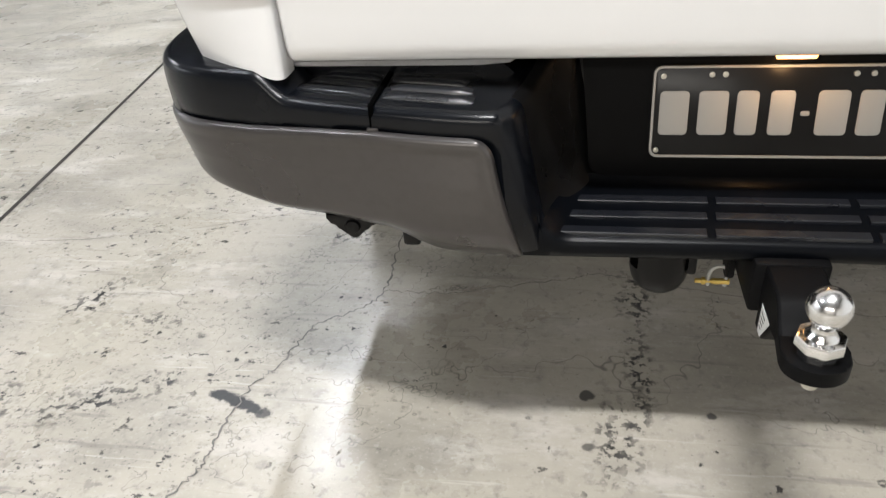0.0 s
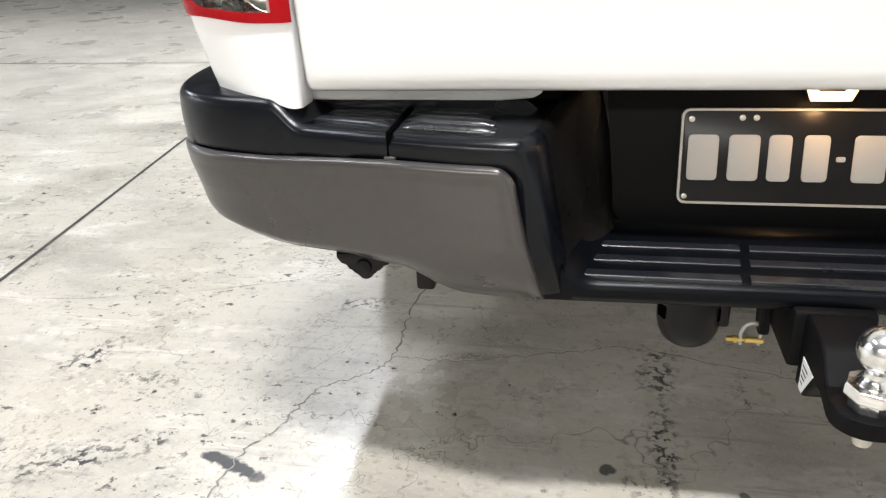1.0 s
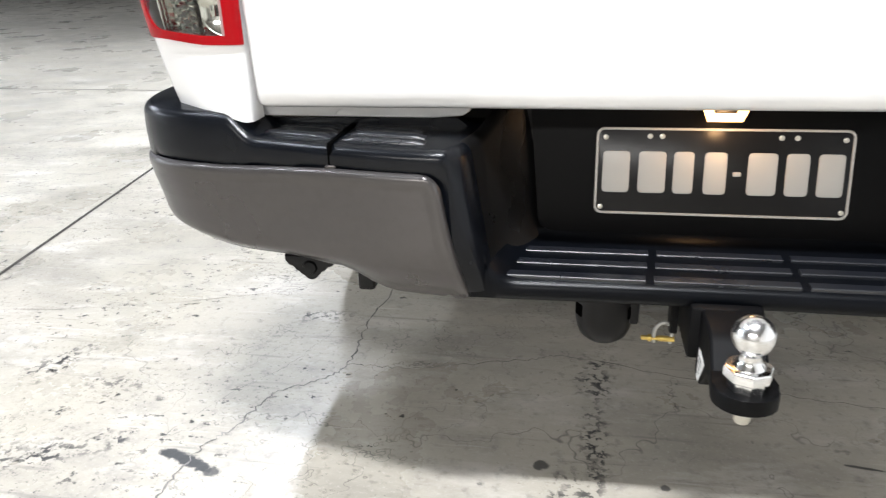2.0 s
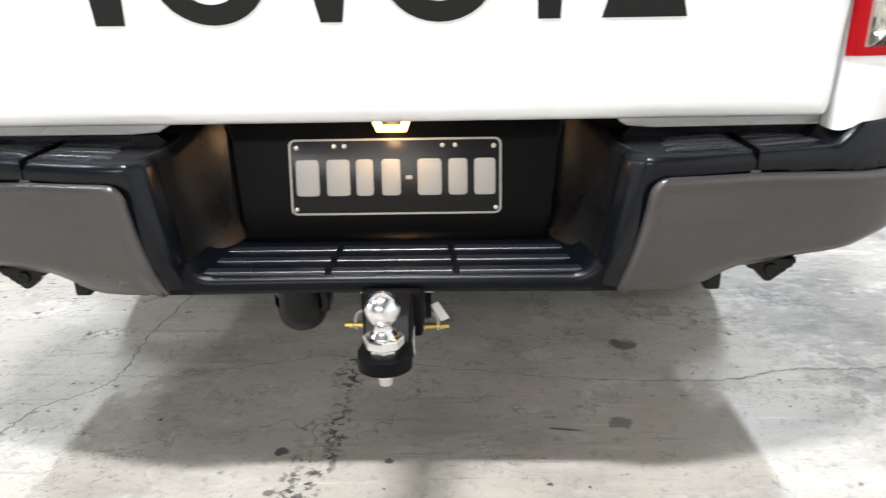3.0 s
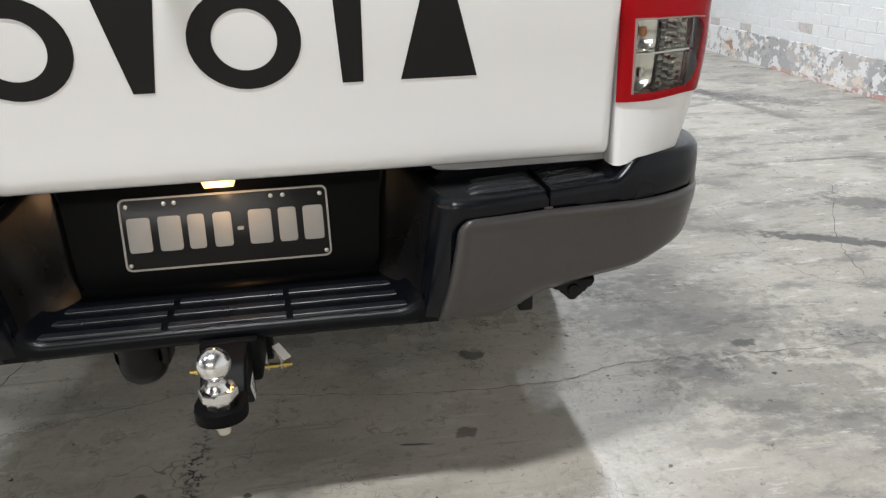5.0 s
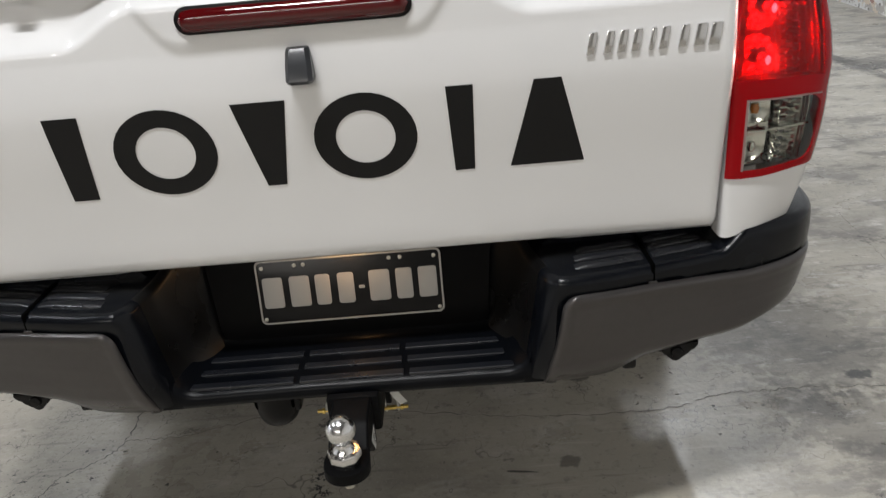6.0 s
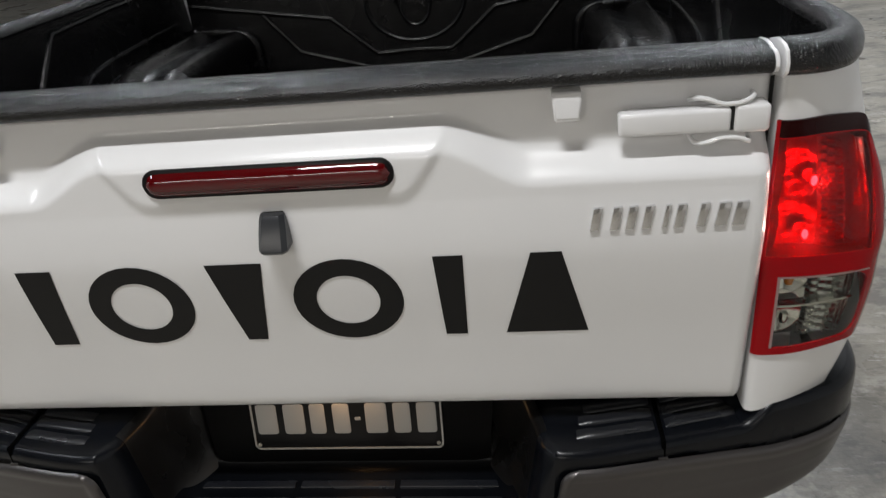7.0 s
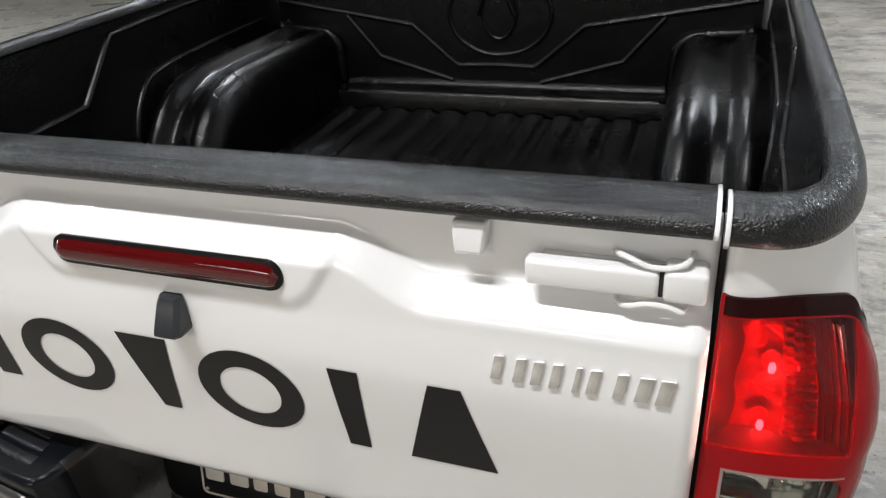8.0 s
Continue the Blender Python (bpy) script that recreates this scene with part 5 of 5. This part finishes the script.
# trailer socket under its black cover
socket = part("trailer_socket", lathe([(0.044, 0.425), (0.044, 0.386), (0.0435, 0.372), (0.041, 0.359), (0.036, 0.347), (0.027, 0.3385), (0.014, 0.334), (0.001, 0.3325)], (-0.164, 0.036, 0), 28), SMOOTH, truck, "black domed trailer socket cover", sharp=60)
part("socket_flange", box(-0.214, -0.112, -0.01, 0.085, 0.419, 0.427, 0.003), SMOOTH, socket)
part("cover_hinge", box(-0.128, -0.113, 0.010, 0.062, 0.372, 0.421, 0.005), SMOOTH, socket)
# near-black inserts paint the shade in the two finger openings
for ang in (-152, -28):
    ca, sa = math.cos(radians(ang)), math.sin(radians(ang))
    bm = box(-0.009, 0.009, -0.003, 0.003, -0.010, 0.010, 0.002)
    bmesh.ops.transform(bm, matrix=Matrix.Translation((-0.164 + 0.0425 * ca, 0.036 + 0.0425 * sa, 0.392)) @ Matrix.Rotation(radians(ang + 90), 4, "Z"), verts=bm.verts)
    part("finger_shade", bm, GAPSHADE, socket)

# -- what carries the rest: chassis, wheels, cab, all out of the camera's sight --
chassis = part("chassis", box(-0.60, 0.60, 0.17, 4.6, 0.50, 0.74, 0.03), DARK, truck)
for s in (-1, 1):
    part("lower_side", box(min(s * 0.74, s * 0.86), max(s * 0.74, s * 0.86), 0.42, 0.75, 0.47, 0.72, 0.02), PAINT, truck)
cab = []
for y, zt, w in ((1.70, 1.26, 0.86), (1.72, 1.76, 0.66), (2.0, 1.80, 0.68), (3.2, 1.78, 0.70), (3.75, 1.24, 0.84), (4.75, 1.10, 0.84), (4.95, 0.85, 0.78)):
    cab.append([(-w, y, zt - 0.05), (-w + 0.08, y, zt), (w - 0.08, y, zt), (w, y, zt - 0.05), (0.90, y, min(1.15, zt - 0.06)), (0.90, y, 0.55), (0.8, y, 0.45), (-0.8, y, 0.45), (-0.90, y, 0.55), (-0.90, y, min(1.15, zt - 0.06))])
cab = part("cab", rows_mesh(cab, closed=True, cap=True), PAINT, truck, bevel=0.02)
part("rear_window", box(-0.58, 0.58, 1.695, 1.712, 1.32, 1.66, 0.004), GLASS, cab)


def cab_side(s, y, f):
    """A point on the cab's upper side, f from the belt line to the roof."""
    w = interp(y, [1.72, 2.0, 3.2, 3.75], [0.66, 0.68, 0.70, 0.84])
    zt = interp(y, [1.72, 2.0, 3.2, 3.75], [1.71, 1.75, 1.73, 1.19])
    return Vector((s * (0.903 + (w + 0.003 - 0.903) * f), y, 1.15 + (zt - 1.15) * f))


for s in (-1, 1):
    for y0, y1 in ((1.82, 2.48), (2.58, 3.22)):
        rows = [[cab_side(s, y0 + (y1 - y0) * k / 6, f) + Vector((s * d, 0, 0)) for d, f in ((0.0, 0.08), (0.004, 0.10), (0.004, 0.86), (0.0, 0.88))] for k in range(7)]
        part("side_window", rows_mesh(rows), GLASS, cab, "dark side window")
part("windscreen", rows_mesh([[(x, 3.27 + 0.46 * f, 1.722 - 0.455 * f) for f in (0.0, 0.5, 1.0)] for x in (-0.60, 0.0, 0.60)]), GLASS, cab, "dark windscreen")
for s in (-1, 1):
    for y in (1.20, 4.28):
        wheel = part("wheel", lathe([(0.21, -0.11), (0.35, -0.12), (0.375, -0.09), (0.38, 0.0), (0.375, 0.09), (0.35, 0.12), (0.21, 0.11)], (s * 0.77, y, 0.38), 36, axis="x"), RUBBER, truck)
        part("rim", lathe([(0.215, -0.10), (0.20, -0.06), (0.06, -0.07), (0.05, -0.085), (0.05, 0.085), (0.20, 0.07), (0.215, 0.10)], (s * 0.77, y, 0.38), 28, axis="x"), ZINC, wheel)


# ---- bricks of the east wall, courses of stretchers ----
def brick_mesh(seed, length=0.228):
    rnd = random.Random(seed)
    bm = box(0, length, -0.02, 0.003, 0, 0.078, 0.0025, 1)
    for v in bm.verts:
        v.co += Vector((rnd.uniform(-0.002, 0.002), rnd.uniform(-0.002, 0.002), rnd.uniform(-0.002, 0.002)))
    bmesh.ops.recalc_face_normals(bm, faces=bm.faces)
    me = bpy.data.meshes.new("brick")
    bm.to_mesh(me)
    bm.free()
    return me


WALL_FRAME = Matrix.Translation(wall_place(0, 0, 0)) @ Matrix.Rotation(math.pi / 2 - WALL_TURN, 4, "Z")
BRICKS = {}
for kind, mat in (("painted", BRICKPAINT), ("bare", BRICKBARE)):
    BRICKS[kind] = []
    for k in range(6):
        me = brick_mesh(k + (20 if kind == "bare" else 0))
        me.materials.append(mat)
        BRICKS[kind].append(me)
rnd = random.Random(5)
rest = bmesh.new()
for course in range(15):
    z = 0.006 + course * 0.086
    for k in range(-2, 40):
        a = 2.6 + k * 0.24 + (0.12 if course % 2 else 0.0)
        bare = rnd.random() < (0.5 if course < 3 else 0.06 if course < 6 else 0.0)
        m = WALL_FRAME @ Matrix.Translation((a, rnd.uniform(-0.002, 0.002), z)) @ Matrix.Rotation(rnd.uniform(-0.008, 0.008), 4, "Z")
        if 0 <= k < 20:
            ob = new("brick", rnd.choice(BRICKS["bare" if bare else "painted"]))
            ob.matrix_world = m
            ob.parent = wall_east
        else:
            box(0, 0.228, -0.02, 0.003, 0, 0.078, bm=rest)
            rest.verts.ensure_lookup_table()
            for v in rest.verts[-8:]:
                v.co = m @ v.co
tagged(part("far_bricks", rest, BRICKPAINT, wall_east), kind="stuff")
# cement plinth along the foot of the wall, its paint flaking off in patches
def flaking(name, coats, rough=0.85):
    """Coats of old paint, each broken off along crisp ragged edges: scale, threshold, colour."""
    m = bpy.data.materials.new(name)
    m.use_nodes = True
    nt = m.node_tree
    b = nt.nodes["Principled BSDF"]
    b.inputs["Roughness"].default_value = rough
    tex = nt.nodes.new("ShaderNodeTexCoord")
    height = out = None
    for k, (scale, cut, color) in enumerate(coats):
        mix = nt.nodes.new("ShaderNodeMix")
        mix.data_type = "RGBA"
        mix.inputs["A"].default_value = mix.inputs["B"].default_value = (*color, 1)
        mix.inputs["Factor"].default_value = 1.0
        if out:
            mp = nt.nodes.new("ShaderNodeMapping")
            mp.inputs["Location"].default_value, mp.inputs["Scale"].default_value = (3.1 * k, 1.7 * k, 0.9 * k), (1, 1, 1.5)
            n = nt.nodes.new("ShaderNodeTexNoise")
            n.inputs["Scale"].default_value, n.inputs["Detail"].default_value, n.inputs["Roughness"].default_value = scale, 9, 0.62
            r = nt.nodes.new("ShaderNodeMapRange")
            r.interpolation_type = "SMOOTHSTEP"
            r.inputs["From Min"].default_value, r.inputs["From Max"].default_value = cut, cut + 0.022
            nt.links.new(tex.outputs["Object"], mp.inputs["Vector"])
            nt.links.new(mp.outputs[0], n.inputs["Vector"])
            nt.links.new(n.outputs["Fac"], r.inputs["Value"])
            nt.links.new(r.outputs["Result"], mix.inputs["Factor"])
            nt.links.new(out, mix.inputs["A"])
            height = height or r.outputs["Result"]
        out = mix.outputs["Result"]
    nt.links.new(out, b.inputs["Base Color"])
    bp = nt.nodes.new("ShaderNodeBump")
    bp.inputs["Strength"].default_value, bp.inputs["Distance"].default_value = 0.6, 0.002
    nt.links.new(height, bp.inputs["Height"])
    nt.links.new(bp.outputs[0], b.inputs["Normal"])
    return m


PLINTH = flaking("flaking_plinth", ((1, 0, (0.42, 0.415, 0.41)), (0.8, 0.50, (0.78, 0.77, 0.75)), (3.4, 0.515, (0.52, 0.49, 0.46)), (5.5, 0.57, (0.72, 0.63, 0.52)), (7.0, 0.525, (0.78, 0.77, 0.75)), (11.0, 0.60, (0.26, 0.235, 0.215)), (4.0, 0.655, (0.42, 0.25, 0.21))))
REDFOOT = flaking("flaking_red_paint", ((1, 0, (0.46, 0.27, 0.23)), (6.0, 0.50, (0.66, 0.60, 0.56)), (14.0, 0.57, (0.40, 0.33, 0.30))))
rows, foot = [], []
for k in range(121):
    a = 1.6 + 9.6 * k / 120
    top = 0.272 + 0.004 * math.sin(k * 0.9) + 0.003 * math.sin(k * 2.3)
    rows.append([wall_place(a, 0.002, 0.0), wall_place(a, 0.012, 0.0), wall_place(a, 0.012, 0.10), wall_place(a, 0.012, top - 0.005), wall_place(a, 0.006, top)])
    if a < 5.2:
        foot.append([wall_place(a, 0.003, 0.0), wall_place(a, 0.016, 0.0), wall_place(a, 0.015, 0.028 + 0.006 * math.sin(k * 1.7)), wall_place(a, 0.011, 0.034 + 0.006 * math.sin(k * 1.7))])
part("plinth", rows_mesh(rows), PLINTH, wall_east, "grey cement plinth with flaking white and red paint")
part("paint_line", rows_mesh(foot), REDFOOT, wall_east, "worn red paint along the foot of the wall")
